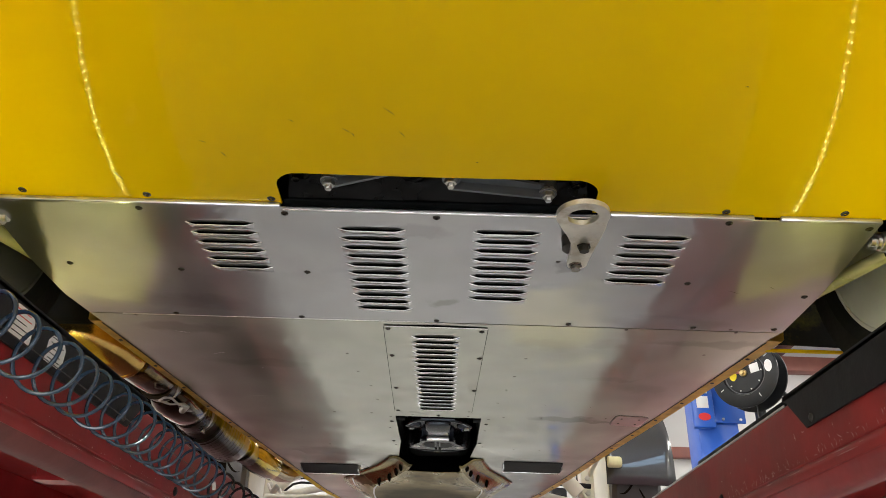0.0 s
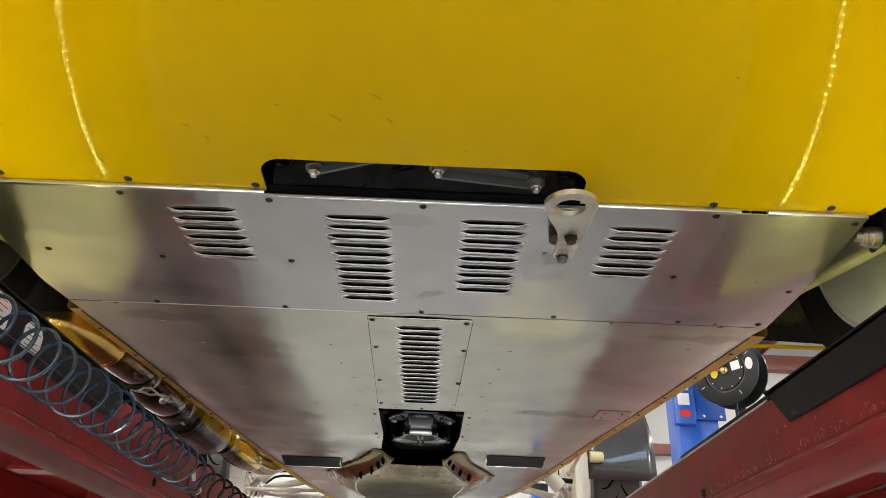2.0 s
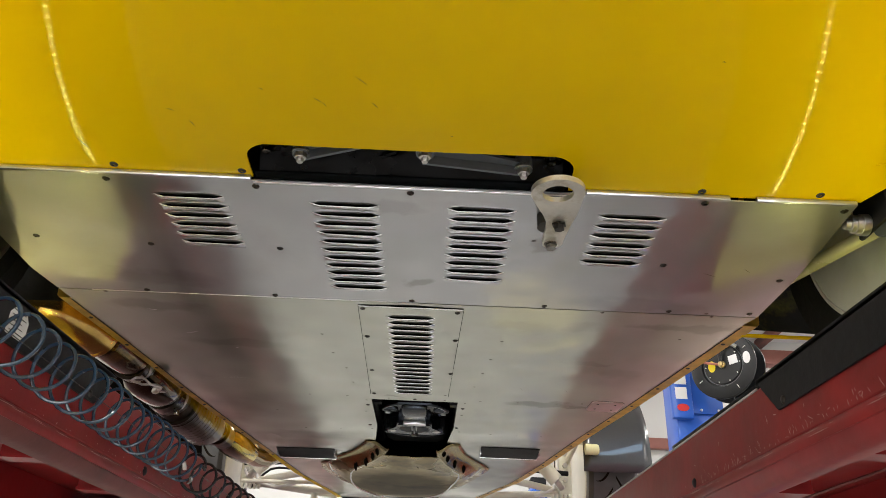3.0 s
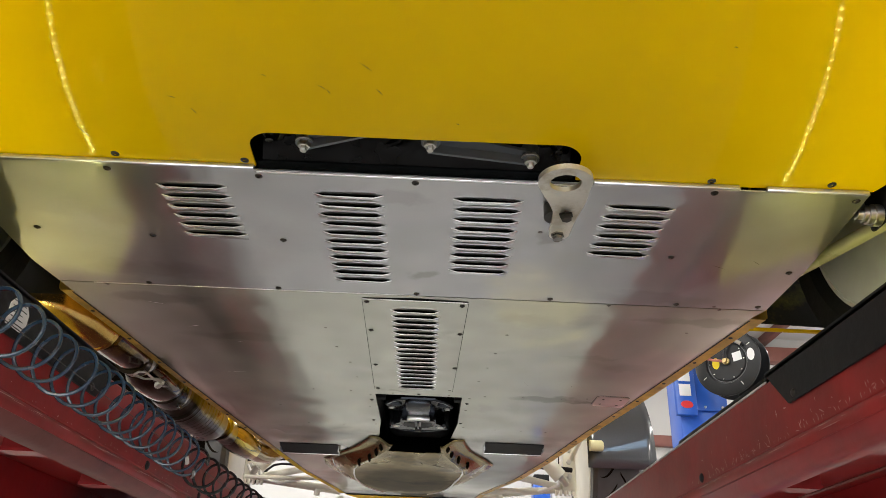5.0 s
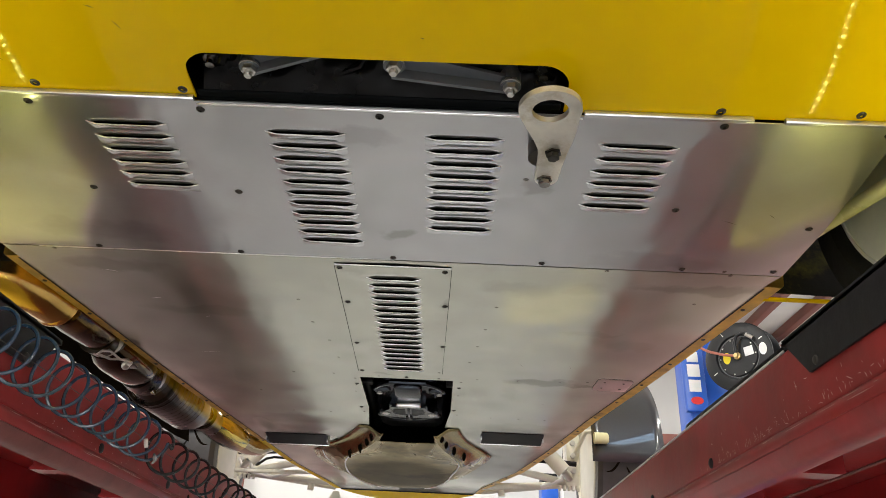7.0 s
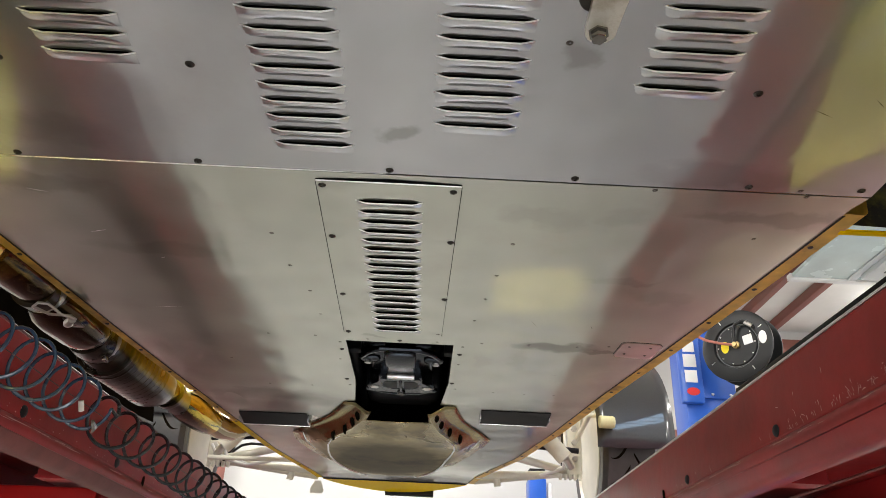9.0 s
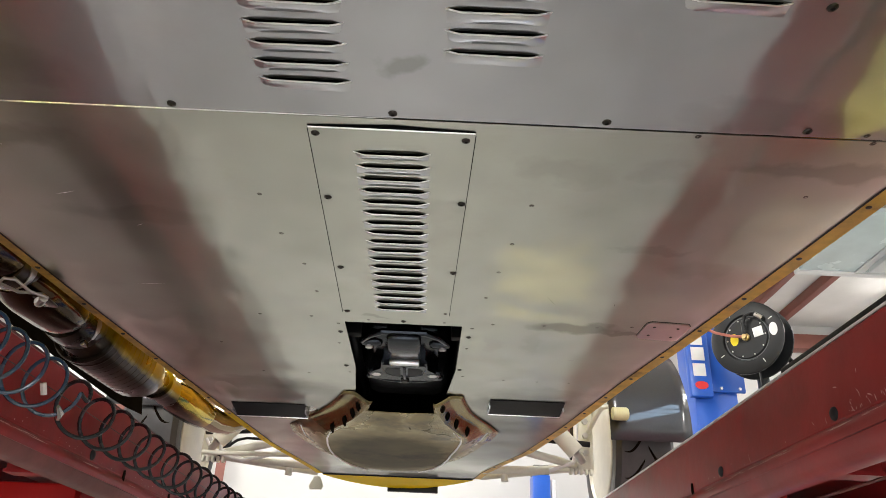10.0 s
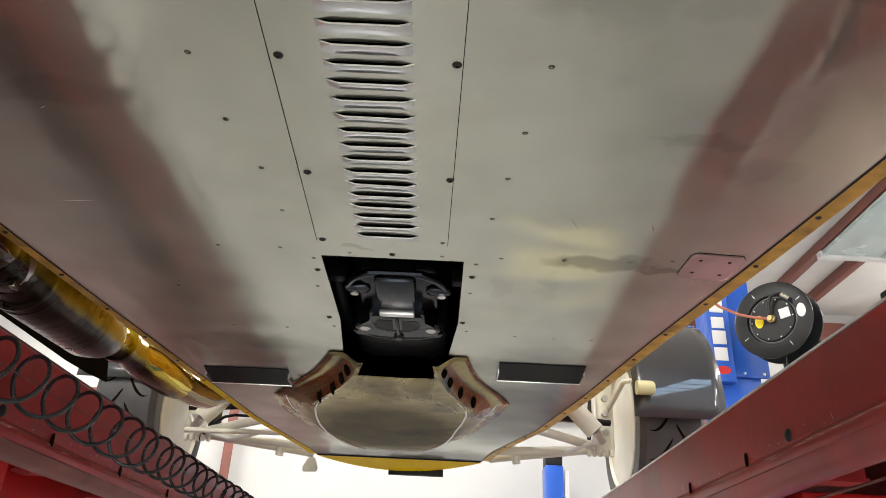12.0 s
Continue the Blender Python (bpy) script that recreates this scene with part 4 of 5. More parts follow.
def tow_plate():
    bm = B()
    out = []
    R = 0.0328
    for a in spaced(12, -195, 24):
        out.append((EYE_AT.x + R * math.cos(radians(a)), EYE_AT.y + R * math.sin(radians(a))))
    out += [(0.1625, 0.795), (0.1725, 0.815), (0.1790, 0.832), (0.1815, 0.848), (0.1825, 0.866), (0.1828, 0.882)]
    for a in spaced(185, -8, 12):
        out.append((0.1965 + 0.0137 * math.cos(radians(a)), 0.893 + 0.0137 * math.sin(radians(a))))
    out += [(0.2108, 0.87), (0.2120, 0.85), (0.2135, 0.832), (0.2155, 0.815), (0.2165, 0.795)]
    hole = [(EYE_AT.x + 0.0190 * math.cos(2 * math.pi * k / 28), EYE_AT.y + 0.0185 * math.sin(2 * math.pi * k / 28)) for k in range(28)]
    z0, z1 = PAN - 0.026, PAN - 0.019
    for z in (z0, z1):
        vo = [bm.verts.new((x, y, z)) for x, y in out]
        vh = [bm.verts.new((x, y, z)) for x, y in hole]
        eo = [bm.edges.new((vo[i], vo[(i + 1) % len(vo)])) for i in range(len(vo))]
        eh = [bm.edges.new((vh[i], vh[(i + 1) % len(vh)])) for i in range(len(vh))]
        bmesh.ops.triangle_fill(bm, use_beauty=True, use_dissolve=False, edges=eo + eh)
        if z == z0:
            lo_o, lo_h = vo, vh
    for lo, hi in ((lo_o, vo), (lo_h, vh)):
        for i in range(len(lo)):
            k = (i + 1) % len(lo)
            bm.faces.new((lo[i], lo[k], hi[k], hi[i]))
    return bm


tow = cpart("tow_eye", tow_plate(), ZINC, None, "zinc-plated steel towing eye bolted to the undertray", angle=30)
for x, y in ((0.197, 0.838), (0.1945, 0.893)):
    cpart("hex_bolt", lathe(B(), [(0.0, -0.0065), (0.0065, -0.0065), (0.0072, -0.0055), (0.0072, 0.0), (0.0095, 0.0), (0.0095, 0.002)], 6, pose(x, y, PAN - 0.028, 0, 0, 12)), SCREW if y < 0.86 else DARKSTEEL, tow, smooth=False)
cpart("spacer", lathe(B(), [(0.0, 0), (0.0175, 0), (0.0175, 0.0175)], 20, pose(0.189, 0.860, PAN - 0.0188)), SCREW, tow)

# rear wheels with tyre, rear arms and inner arches
for s in (-1, 1):
    wheel = new("rear_wheel")
    wheel.parent = car
    wheel.location = (s * 0.78, 0.03, 2.06 - PAN)
    tilt = pose(0, 0, 0, 0, 90 * s, 0)
    part("tyre", lathe(B(), [(0.195, -0.105), (0.215, -0.118), (0.255, -0.115), (0.272, -0.095), (0.275, 0.0), (0.272, 0.095), (0.255, 0.115), (0.215, 0.118), (0.195, 0.105)], 48, tilt), RUBBER, wheel, "black tyre")
    part("rim", lathe(B(), [(0.197, -0.108), (0.190, -0.110), (0.184, -0.100), (0.176, -0.02), (0.13, 0.01), (0.06, 0.02), (0.0, 0.02)], 48, tilt), RIMGREY if s > 0 else WHEELGREY, wheel, "grey alloy rim")
    part("brake_drum", lathe(B(), [(0.0, -0.06), (0.06, -0.062), (0.09, -0.05), (0.12, -0.04), (0.125, 0.0)], 40, tilt), RIMGREY, wheel)
    for k in range(4):
        a = radians(30 + 90 * k)
        part("wheel_stud", lathe(B(), [(0.0, -0.01), (0.012, -0.01), (0.012, 0.01)], 6, pose(-s * 0.052, 0.085 * math.cos(a), 0.085 * math.sin(a)) @ tilt), BLACK, wheel, smooth=False)
    arm = cpart("rear_arm", sweep(B(), [(s * 0.575, 1.36, PAN + 0.06), (s * 0.612, 1.10, PAN + 0.032), (s * 0.642, 0.86, PAN + 0.006)], 0.0105, 16), ARMTUBE, None, "dull olive tubular suspension arm")
    cpart("arm_tube", sweep(B(), [(s * 0.632, 0.85, PAN + 0.0), (s * 0.74, 0.87, PAN + 0.012)], 0.015, 16), GREYARM, arm)
    cpart("arm_bracket", box(B(), (min(s * 0.612, s * 0.620), 0.80, PAN - 0.012), (max(s * 0.612, s * 0.620), 0.875, PAN + 0.12), 0.004), BLACK, arm)
    cpart("arm_pivot", lathe(B(), [(0.0, -0.016), (0.007, -0.016), (0.007, -0.009), (0.011, -0.009), (0.011, -0.004), (0.013, -0.003), (0.013, 0.004), (0.015, 0.004), (0.015, 0.014)], 16, pose(s * 0.598, 0.85, PAN + 0.0) @ tilt), STEEL, arm)
    cpart("wheel_arch", sheet(B(), lambda u, v: Vector((s * (0.575 + 0.40 * u), 1.275 + 0.02 * math.sin(v * 3), PAN + 0.006 + 0.5 * v + 0.01 * (1 - u) * (1 - v))), spaced(0, 1, 6), spaced(0, 1, 8)), ARCH, None, "black inner wheel arch with yellow overspray")
    if s > 0:
        cpart("arch_lip", box(B(), (min(s * 0.605, s * 0.975), 1.268, PAN + 0.000), (max(s * 0.605, s * 0.975), 1.279, PAN + 0.005), 0.002), YELLOW, None, "yellow arch edge")
    cpart("arch_top", box(B(), (min(s * 0.6, s * 1.0), 0.50, PAN + 0.47), (max(s * 0.6, s * 1.0), 1.28, PAN + 0.48)), BLACK)
    cpart("rear_flank", box(B(), (min(s * 0.93, s * 0.95), 1.28, PAN + (0.0 if s > 0 else 0.12)), (max(s * 0.93, s * 0.95), 1.35, PAN + 0.5), 0.006), YELLOW, None, "yellow rear wing side")

# side exhaust
EX = [(1.345, -0.98, 1.985), (1.345, -0.80, 1.98), (1.352, -0.74, 1.976), (1.372, -0.692, 1.973), (1.405, -0.664, 1.970), (1.46, -0.652, 1.967)]


def pipe(name, ys, r, mat, label="", x0=-0.642, z0=1.966, x1=-0.640, z1=1.975, n=24):
    a, b = ys
    pts = [(x0 + (x1 - x0) * t, a + (b - a) * t, z0 + (z1 - z0) * t) for t in spaced(0, 1, len(r) - 1)]
    return cpart(name, sweep(B(), pts, r, n), mat, exhaust, label)


exhaust = new("exhaust")
exhaust.parent = car
exhaust["label"] = "heat-stained side exhaust with sooty canisters"
cpart("tail_pipe", sweep(B(), [(x, y, z) for y, x, z in EX], [0.043, 0.043, 0.044, 0.046, 0.047, 0.046], 28), GOLDPIPE, exhaust, "golden bent tail pipe")
pipe("tail_collar", (1.452, 1.466), [0.0455, 0.0485, 0.0485, 0.0455], GOLDPIPE, "golden joint collar", -0.653, 1.967, -0.651, 1.967)
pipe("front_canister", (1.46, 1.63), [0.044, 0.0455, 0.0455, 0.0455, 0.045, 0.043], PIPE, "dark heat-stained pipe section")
pipe("clamp_neck", (1.62, 1.675), [0.043, 0.0445, 0.043], PIPE_DARK)
pipe("canister_band", (1.638, 1.652), [0.0455, 0.0465, 0.0455], STEEL, "silver clamp band")
pipe("middle_canister", (1.665, 1.885), [0.040, 0.051, 0.055, 0.0555, 0.0555, 0.055, 0.051, 0.040], PIPE, "dark heat-stained canister with rounded ends")
cpart("clamp_bracket", box(B(), (-0.602, 1.668, 1.921), (-0.578, 1.712, 1.925), 0.0015, pose(0, 0, 0)), PIPE_DARK, exhaust)
cpart("clamp_wire", sweep(B(), [(-0.60, 1.60, 1.925), (-0.585, 1.63, 1.915), (-0.575, 1.665, 1.92), (-0.59, 1.675, 1.93), (-0.61, 1.64, 1.918), (-0.62, 1.60, 1.915), (-0.605, 1.585, 1.917), (-0.595, 1.60, 1.922)], 0.0026, 8), STEEL, exhaust, "bent silver locking wire")
cpart("wire_knot", lathe(B(), [(0.0, -0.012), (0.006, -0.011), (0.009, -0.004), (0.007, 0.004), (0.008, 0.009), (0.0, 0.012)], 9, pose(-0.588, 1.672, 1.917, 70, 20, 40)), STEEL, exhaust, "crumpled silver wire end", smooth=False)
pipe("joint_collar", (1.86, 1.95), [0.046, 0.052, 0.052, 0.046], PIPE_DARK)
pipe("band_clamp", (1.895, 1.909), [0.0525, 0.0535, 0.0525], STEEL, "silver band clamp")
cpart("clamp_screw", box(B(), (-0.615, 1.893, 1.918), (-0.606, 1.911, 1.929), 0.002), DARKSTEEL, exhaust, "dull silver clamp screw")
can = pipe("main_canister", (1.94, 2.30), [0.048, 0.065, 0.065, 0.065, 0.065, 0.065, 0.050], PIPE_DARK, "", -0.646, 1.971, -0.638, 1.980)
for k in range(10):
    y = 1.975 + k * 0.024
    cpart("canister_fin", lathe(B(), [(0.0635, -0.005), (0.0662, -0.002), (0.0662, 0.002), (0.0635, 0.005)], 32, pose(-0.646 + 0.008 * (y - 1.94) / 0.36, y, 1.972 + 0.009 * (y - 1.94) / 0.36, 90, 0, 0)), PIPE_DARK, can)
pipe("neck", (2.29, 2.46), [0.040, 0.034, 0.034, 0.040], PIPE_DARK, "", -0.632, 1.985, -0.628, 1.99)
pipe("collar_bolt", (2.36, 2.38), [0.043, 0.044, 0.043], PIPE_DARK, "", -0.630, 1.987, -0.630, 1.987)
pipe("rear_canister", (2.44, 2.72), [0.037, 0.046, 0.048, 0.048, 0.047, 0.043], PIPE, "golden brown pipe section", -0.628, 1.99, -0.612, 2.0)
# matt black sheet outboard of the pipes
cpart("side_sheet", sheet(B(), lambda z, y: Vector((-0.716 - 0.05 * z, y, 1.930 + 0.018 * max(0, y - 2.38) / 0.2 + 0.30 * z)), [0, 0.5, 1], spaced(1.46, 2.54, 10)), MATT_BLACK, exhaust, "matt black sheet outside the exhaust")
cpart("elbow", sweep(B(), [(-0.612, 2.70, 2.0), (-0.602, 2.80, 2.003), (-0.585, 2.88, 2.012), (-0.555, 2.94, 2.04), (-0.52, 2.96, 2.10), (-0.50, 2.965, 2.2)], 0.039, 24), POLISHED, exhaust, "polished header elbow")

# front suspension, hubs, wheels and cycle wings
for s, xo in ((-1, -0.12), (1, 0.012)):
    ob = new("front_suspension")
    ob.parent = car
    ob["label"] = "cream powder-coated tubular wishbones with upright"
    yy = 3.22 if s > 0 else 3.27
    t = lambda pts, r, nm, mat=CREAM: cpart(nm, sweep(B(), [(xo + s * x, y, z) for x, y, z in pts], r, 12), mat, ob)
    t([(0.24, yy + 0.0, 1.962), (0.58, yy + 0.02, 1.985)], 0.013, "lower_arm")
    t([(0.28, yy - 0.22, 2.005), (0.58, yy + 0.0, 1.99)], 0.014, "lower_arm")
    t([(0.25, yy + 0.25, 1.985), (0.58, yy + 0.03, 1.99)], 0.014, "lower_arm")
    t([(0.26, yy - 0.1, 2.19), (0.57, yy + 0.0, 2.20)], 0.012, "upper_arm")
    t([(0.26, yy + 0.15, 2.19), (0.57, yy + 0.02, 2.20)], 0.012, "upper_arm")
    t([(0.30, yy - 0.12, 2.06), (0.60, yy - 0.1, 2.045)], 0.010, "steering_rod", BLACK)
    t([(0.40, yy - 0.12, 2.175), (0.467, yy - 0.12, 2.10), (0.549, yy - 0.12, 2.012)], [0.026, 0.030, 0.030], "damper")
    t([(0.549, yy - 0.12, 2.012), (0.575, yy - 0.10, 1.985)], 0.013, "damper_rod", STEEL)
    t([(0.32, yy + 0.02, 1.93), (0.315, yy + 0.02, 1.97)], 0.013, "arm_stub")
    cpart("upright", box(B(), (xo + s * 0.60 - 0.03, yy - 0.03, 1.97), (xo + s * 0.60 + 0.03, yy + 0.04, 2.22), 0.012), CREAM, ob)
    for k in range(5):
        cpart("upright_tooth", box(B(), (xo + s * (0.545 + 0.018 * k) - 0.005, yy - 0.04, 1.955), (xo + s * (0.545 + 0.018 * k) + 0.005, yy - 0.02, 1.975), 0.002), CREAM, ob)
    for dz in (0.03, 0.09, 0.14):
        cpart("bolt_head", lathe(B(), [(0, -0.008), (0.011, -0.008), (0.011, 0.01)], 6, pose(xo + s * 0.60, yy - 0.034, 2.0 + dz, 90, 0, 0)), STEEL, ob, smooth=False)
    t([(0.57, yy - 0.02, 2.18), (0.565, yy - 0.05, 2.06), (0.55, yy - 0.06, 1.99), (0.47, yy - 0.03, 1.965)], 0.0075, "brake_line", WHITE)
    if s < 0:
        t([(-x + xo, y, z) for x, y, z in ((-0.725, 3.2, 2.028), (-0.707, 3.2, 1.999), (-0.659, 3.2, 1.975), (-0.59, 3.2, 1.958), (-0.525, 3.2, 1.971), (-0.449, 3.2, 1.997))], 0.006, "looped_cable", WHITE)
        t([(-x + xo, y, z) for x, y, z in ((-0.70, 3.25, 1.96), (-0.651, 3.25, 2.019), (-0.627, 3.25, 2.038), (-0.594, 3.25, 2.046), (-0.532, 3.25, 2.044), (-0.45, 3.25, 2.03))], 0.005, "anti_roll_link", BLACK)
        t([(0.60, 3.17, 1.975), (0.546, 3.15, 1.971), (0.22, 3.2, 1.985)], 0.008, "steering_arm")
    else:
        cpart("wing_stub", lathe(B(), [(0.0, 0.0), (0.017, 0.0), (0.021, 0.006), (0.021, 0.05)], 20, pose(0.692, 2.89, 2.096, 0, -90, 0)), ARMTUBE, ob, "dull cream wing mounting boss")
    wheel = new("front_wheel")
    wheel.parent = car
    wheel.location = (xo + s * 0.755, yy + 0.02 - 0.9, 2.055 - PAN)
    tilt = pose(0, 0, 0, 0, 90 * s, 0)
    part("tyre", lathe(B(), [(0.190, -0.085), (0.21, -0.097), (0.25, -0.095), (0.268, -0.08), (0.27, 0.0), (0.268, 0.08), (0.25, 0.095), (0.21, 0.097), (0.190, 0.085)], 48, tilt), TREAD, wheel, "worn grey-black tyre")
    for k in range(20):
        for half in (-1, 1):
            bm = B()
            lo_v, hi_v = [], []
            for i in range(9):
                q = i / 8
                w, turn = 0.006 + 0.080 * q, 0.16 * math.sin(q * 2.6) + 0.10 * q
                a0 = 2 * math.pi * (k + 0.5 * (half > 0)) / 20 + turn
                wide = 0.034 * (1 - 0.7 * q) * (0.55 + 0.45 * math.sin(q * 5))
                for ring, d in ((lo_v, -wide), (hi_v, wide)):
                    rad = 0.2708 - 0.024 * (w / 0.085) ** 4 * 0.25
                    ring.append(bm.verts.new((half * w, rad * math.cos(a0 + d), rad * math.sin(a0 + d))))
            for i in range(8):
                bm.faces.new((lo_v[i], lo_v[i + 1], hi_v[i + 1], hi_v[i]))
            part("tread_groove", bm, MATT_BLACK, wheel, "black curved tread groove")
    part("rim", lathe(B(), [(0.196, -0.088), (0.196, -0.096), (0.188, -0.098), (0.180, -0.08), (0.168, 0.02), (0.15, 0.06), (0.06, 0.05), (0.0, 0.05)], 48, tilt), CREAM, wheel, "pale rim")
    part("brake_disc", lathe(B(), [(0.05, -0.075), (0.125, -0.075), (0.125, -0.06), (0.05, -0.06), (0.05, -0.075)], 40, tilt), STEEL, wheel)
    WR = 0.36 if s > 0 else 0.315
    wing = cpart("cycle_wing", sheet(B(), lambda u, a: Vector((xo + s * ((0.757 if s > 0 else 0.765) + (0.132 if s > 0 else 0.14) * u), yy + 0.05 - (WR + 0.001 * (1 - u * u)) * math.cos(radians(a)), 2.055 + (WR + 0.001 * (1 - u * u)) * math.sin(radians(a)))), spaced(-1, 1, 8), spaced(-6 if s > 0 else 6, 175, 28)), CARBON, None, "gloss black carbon cycle wing")
    thick(wing, 0.003)
    for a in (0.02, -0.02):
        cpart("wing_stay", sweep(B(), [(xo + s * 0.61, yy + a, 2.10), (xo + s * 0.625, yy - 0.2, 2.15), (xo + s * 0.64, yy - 0.29, 2.13)], 0.008, 10), CREAM, wing)

# ---- the red lift under the car ----
lift = thing("four_post_lift", "dark red scuffed steel vehicle lift with two runways", "car lift", (0, 1.5, 0))


def lpart(name, bm, mat, parent=None, label="", **k):
    bmesh.ops.translate(bm, vec=(0, -1.5, 0), verts=bm.verts)
    return part(name, bm, mat, parent or lift, label, **k)


RY0, RY1 = -2.2, 4.7
for s, fx, top in ((-1, 0.475, 1.780), (1, 0.525, 1.786)):
    ridge, low = (1.677, 1.640) if s < 0 else (1.692, 1.646)
    prof = [(fx + 0.50, top - 0.02), (fx + 0.50, top), (fx + 0.004, top), (fx, top - 0.004), (fx, ridge + 0.003), (fx + 0.002, ridge + 0.001), (fx - 0.001, ridge - 0.002), (fx - 0.004, ridge - 0.010), (fx - 0.002, ridge - 0.019), (fx + 0.009, ridge - 0.019), (fx + 0.012, top - 0.02)]
    run = lpart("runway", sheet(B(), lambda i, y: Vector((s * prof[i % len(prof)][0], y, prof[i % len(prof)][1])), list(range(len(prof) + 1)), spaced(RY0, RY1, 24)), RED, None, "dark red scratched steel runway")
    lip = [(fx - 0.0015, ridge - 0.0195), (fx + 0.001, low + 0.010), (fx + 0.006, low + 0.003), (fx + 0.013, low), (fx + 0.030, low), (fx + 0.030, low + 0.005), (fx + 0.016, low + 0.010), (fx + 0.010, ridge - 0.0195)]
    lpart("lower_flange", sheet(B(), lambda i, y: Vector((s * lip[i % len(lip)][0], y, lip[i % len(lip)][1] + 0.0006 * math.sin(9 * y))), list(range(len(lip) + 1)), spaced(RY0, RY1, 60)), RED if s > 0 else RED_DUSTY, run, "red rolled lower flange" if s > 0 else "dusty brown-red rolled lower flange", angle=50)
    if s > 0:
        plate = [(fx + 0.014, 0.55), (fx + 0.47, 0.55), (fx + 0.47, 1.08), (fx + 0.25, 1.19), (fx + 0.095, 1.41), (fx + 0.075, 1.34), (fx + 0.047, 1.19), (fx + 0.014, 1.05)]
    else:
        plate = [(fx + 0.056, 0.55), (fx + 0.47, 0.55), (fx + 0.47, 1.52), (fx + 0.19, 1.51), (fx + 0.147, 1.41), (fx + 0.09, 1.31), (fx + 0.056, 1.20)]
    lpart("slip_plate", prism(B(), [(s * x, y) for x, y in plate], top, top + 0.004), DECK, run, "yellow zinc-plated slip plate", smooth=False)
    worn = [(fx + 0.004, 1.24), (fx + 0.05, 1.24), (fx + 0.085, 1.33), (fx + 0.142, 1.43), (fx + 0.185, 1.53), (fx + 0.49, 1.53), (fx + 0.49, RY1), (fx + 0.004, RY1)]
    if s > 0:
        worn = [(fx + 0.004, 1.53), (fx + 0.06, 1.45), (fx + 0.10, 1.42), (fx + 0.255, 1.20), (fx + 0.475, 1.09), (fx + 0.49, RY1), (fx + 0.004, RY1)]
    # deck colour differs by side: dark red left, pale pink right
    lpart("deck", prism(B(), [(s * x, y) for x, y in worn], top, top + 0.003), DECK_PALE if s > 0 else DECK_DARK, run, "runway deck cover", smooth=False)
    if s > 0:
        # unseen plate, added so that the pan mirrors a paler patch
        lpart("pale_plate", box(B(), (fx + 0.05, 1.56, top + 0.0035), (fx + 0.46, 1.82, top + 0.0055), 0.001), PALE, run, "pale plate added on the runway for the pan to mirror")
    if s > 0:
        lpart("lift_cable", sweep(B(), [(s * (fx + 0.115), RY0 + 0.1, low + 0.02), (s * (fx + 0.12), 1.2, low + 0.012), (s * (fx + 0.125), RY1 - 0.1, low + 0.02)], 0.0022, 8), RED_DUSTY, run, "dusty steel lift cable")
    for k in range(20):
        y = -1.8 + 0.30 * k + (0.07 if s > 0 else 0)
        lpart("rib", box(B(), (min(s * (fx + 0.014), s * (fx + 0.159)), y, low + 0.03), (max(s * (fx + 0.014), s * (fx + 0.159)), y + 0.008, top - 0.021)), RED, run)
        lpart("rib_foot", box(B(), (min(s * (fx + 0.034), s * (fx + 0.155)), y - 0.016, low + 0.024), (max(s * (fx + 0.034), s * (fx + 0.155)), y + 0.024, low + 0.0295)), RED, run)
    lpart("outer_web", box(B(), (min(s * (fx + 0.46), s * (fx + 0.5)), RY0, low), (max(s * (fx + 0.46), s * (fx + 0.5)), RY1, top - 0.021)), RED, run)
    for k in range(9):
        y = (1.742 if s < 0 else 1.379) + (0.345 if s < 0 else 0.365) * (k - 3)
        if k not in ((3, 4) if s > 0 else (2, 3)):
            continue
        lpart("button_bolt", lathe(B(), [(0.0, 0.004), (0.0045, 0.0037), (0.0075, 0.002), (0.0085, 0.0), (0.0085, -0.004)], 16, pose(s * fx, y, 1.704 if s > 0 else 1.688, 0, -90 * s, 0)), BLACK, run)
    lpart("cross_beam_end", box(B(), (min(s * (fx + 0.17), s * (fx + 0.45)), 2.1, 1.56), (max(s * (fx + 0.17), s * (fx + 0.45)), 2.6, 1.697), 0.008), RED_BRIGHT, run, "bright red beam end under the runway")
    for k in range(7):
        y = 1.88 + 0.26 * k
        # black ovals laid on the face for the dark inside of the slots
        lpart("slot_mark", lathe(B(), [(0.0096, -0.001), (0.0096, 0.0022), (0.0, 0.0022)], 18, pose(s * (fx - 0.0005), y + 0.004, 1.699 if s > 0 else 1.681, 0, -90 * s, 0) @ Matrix.Diagonal((1, 0.36, 1, 1))), MATT_BLACK, run, "dark oval slot")

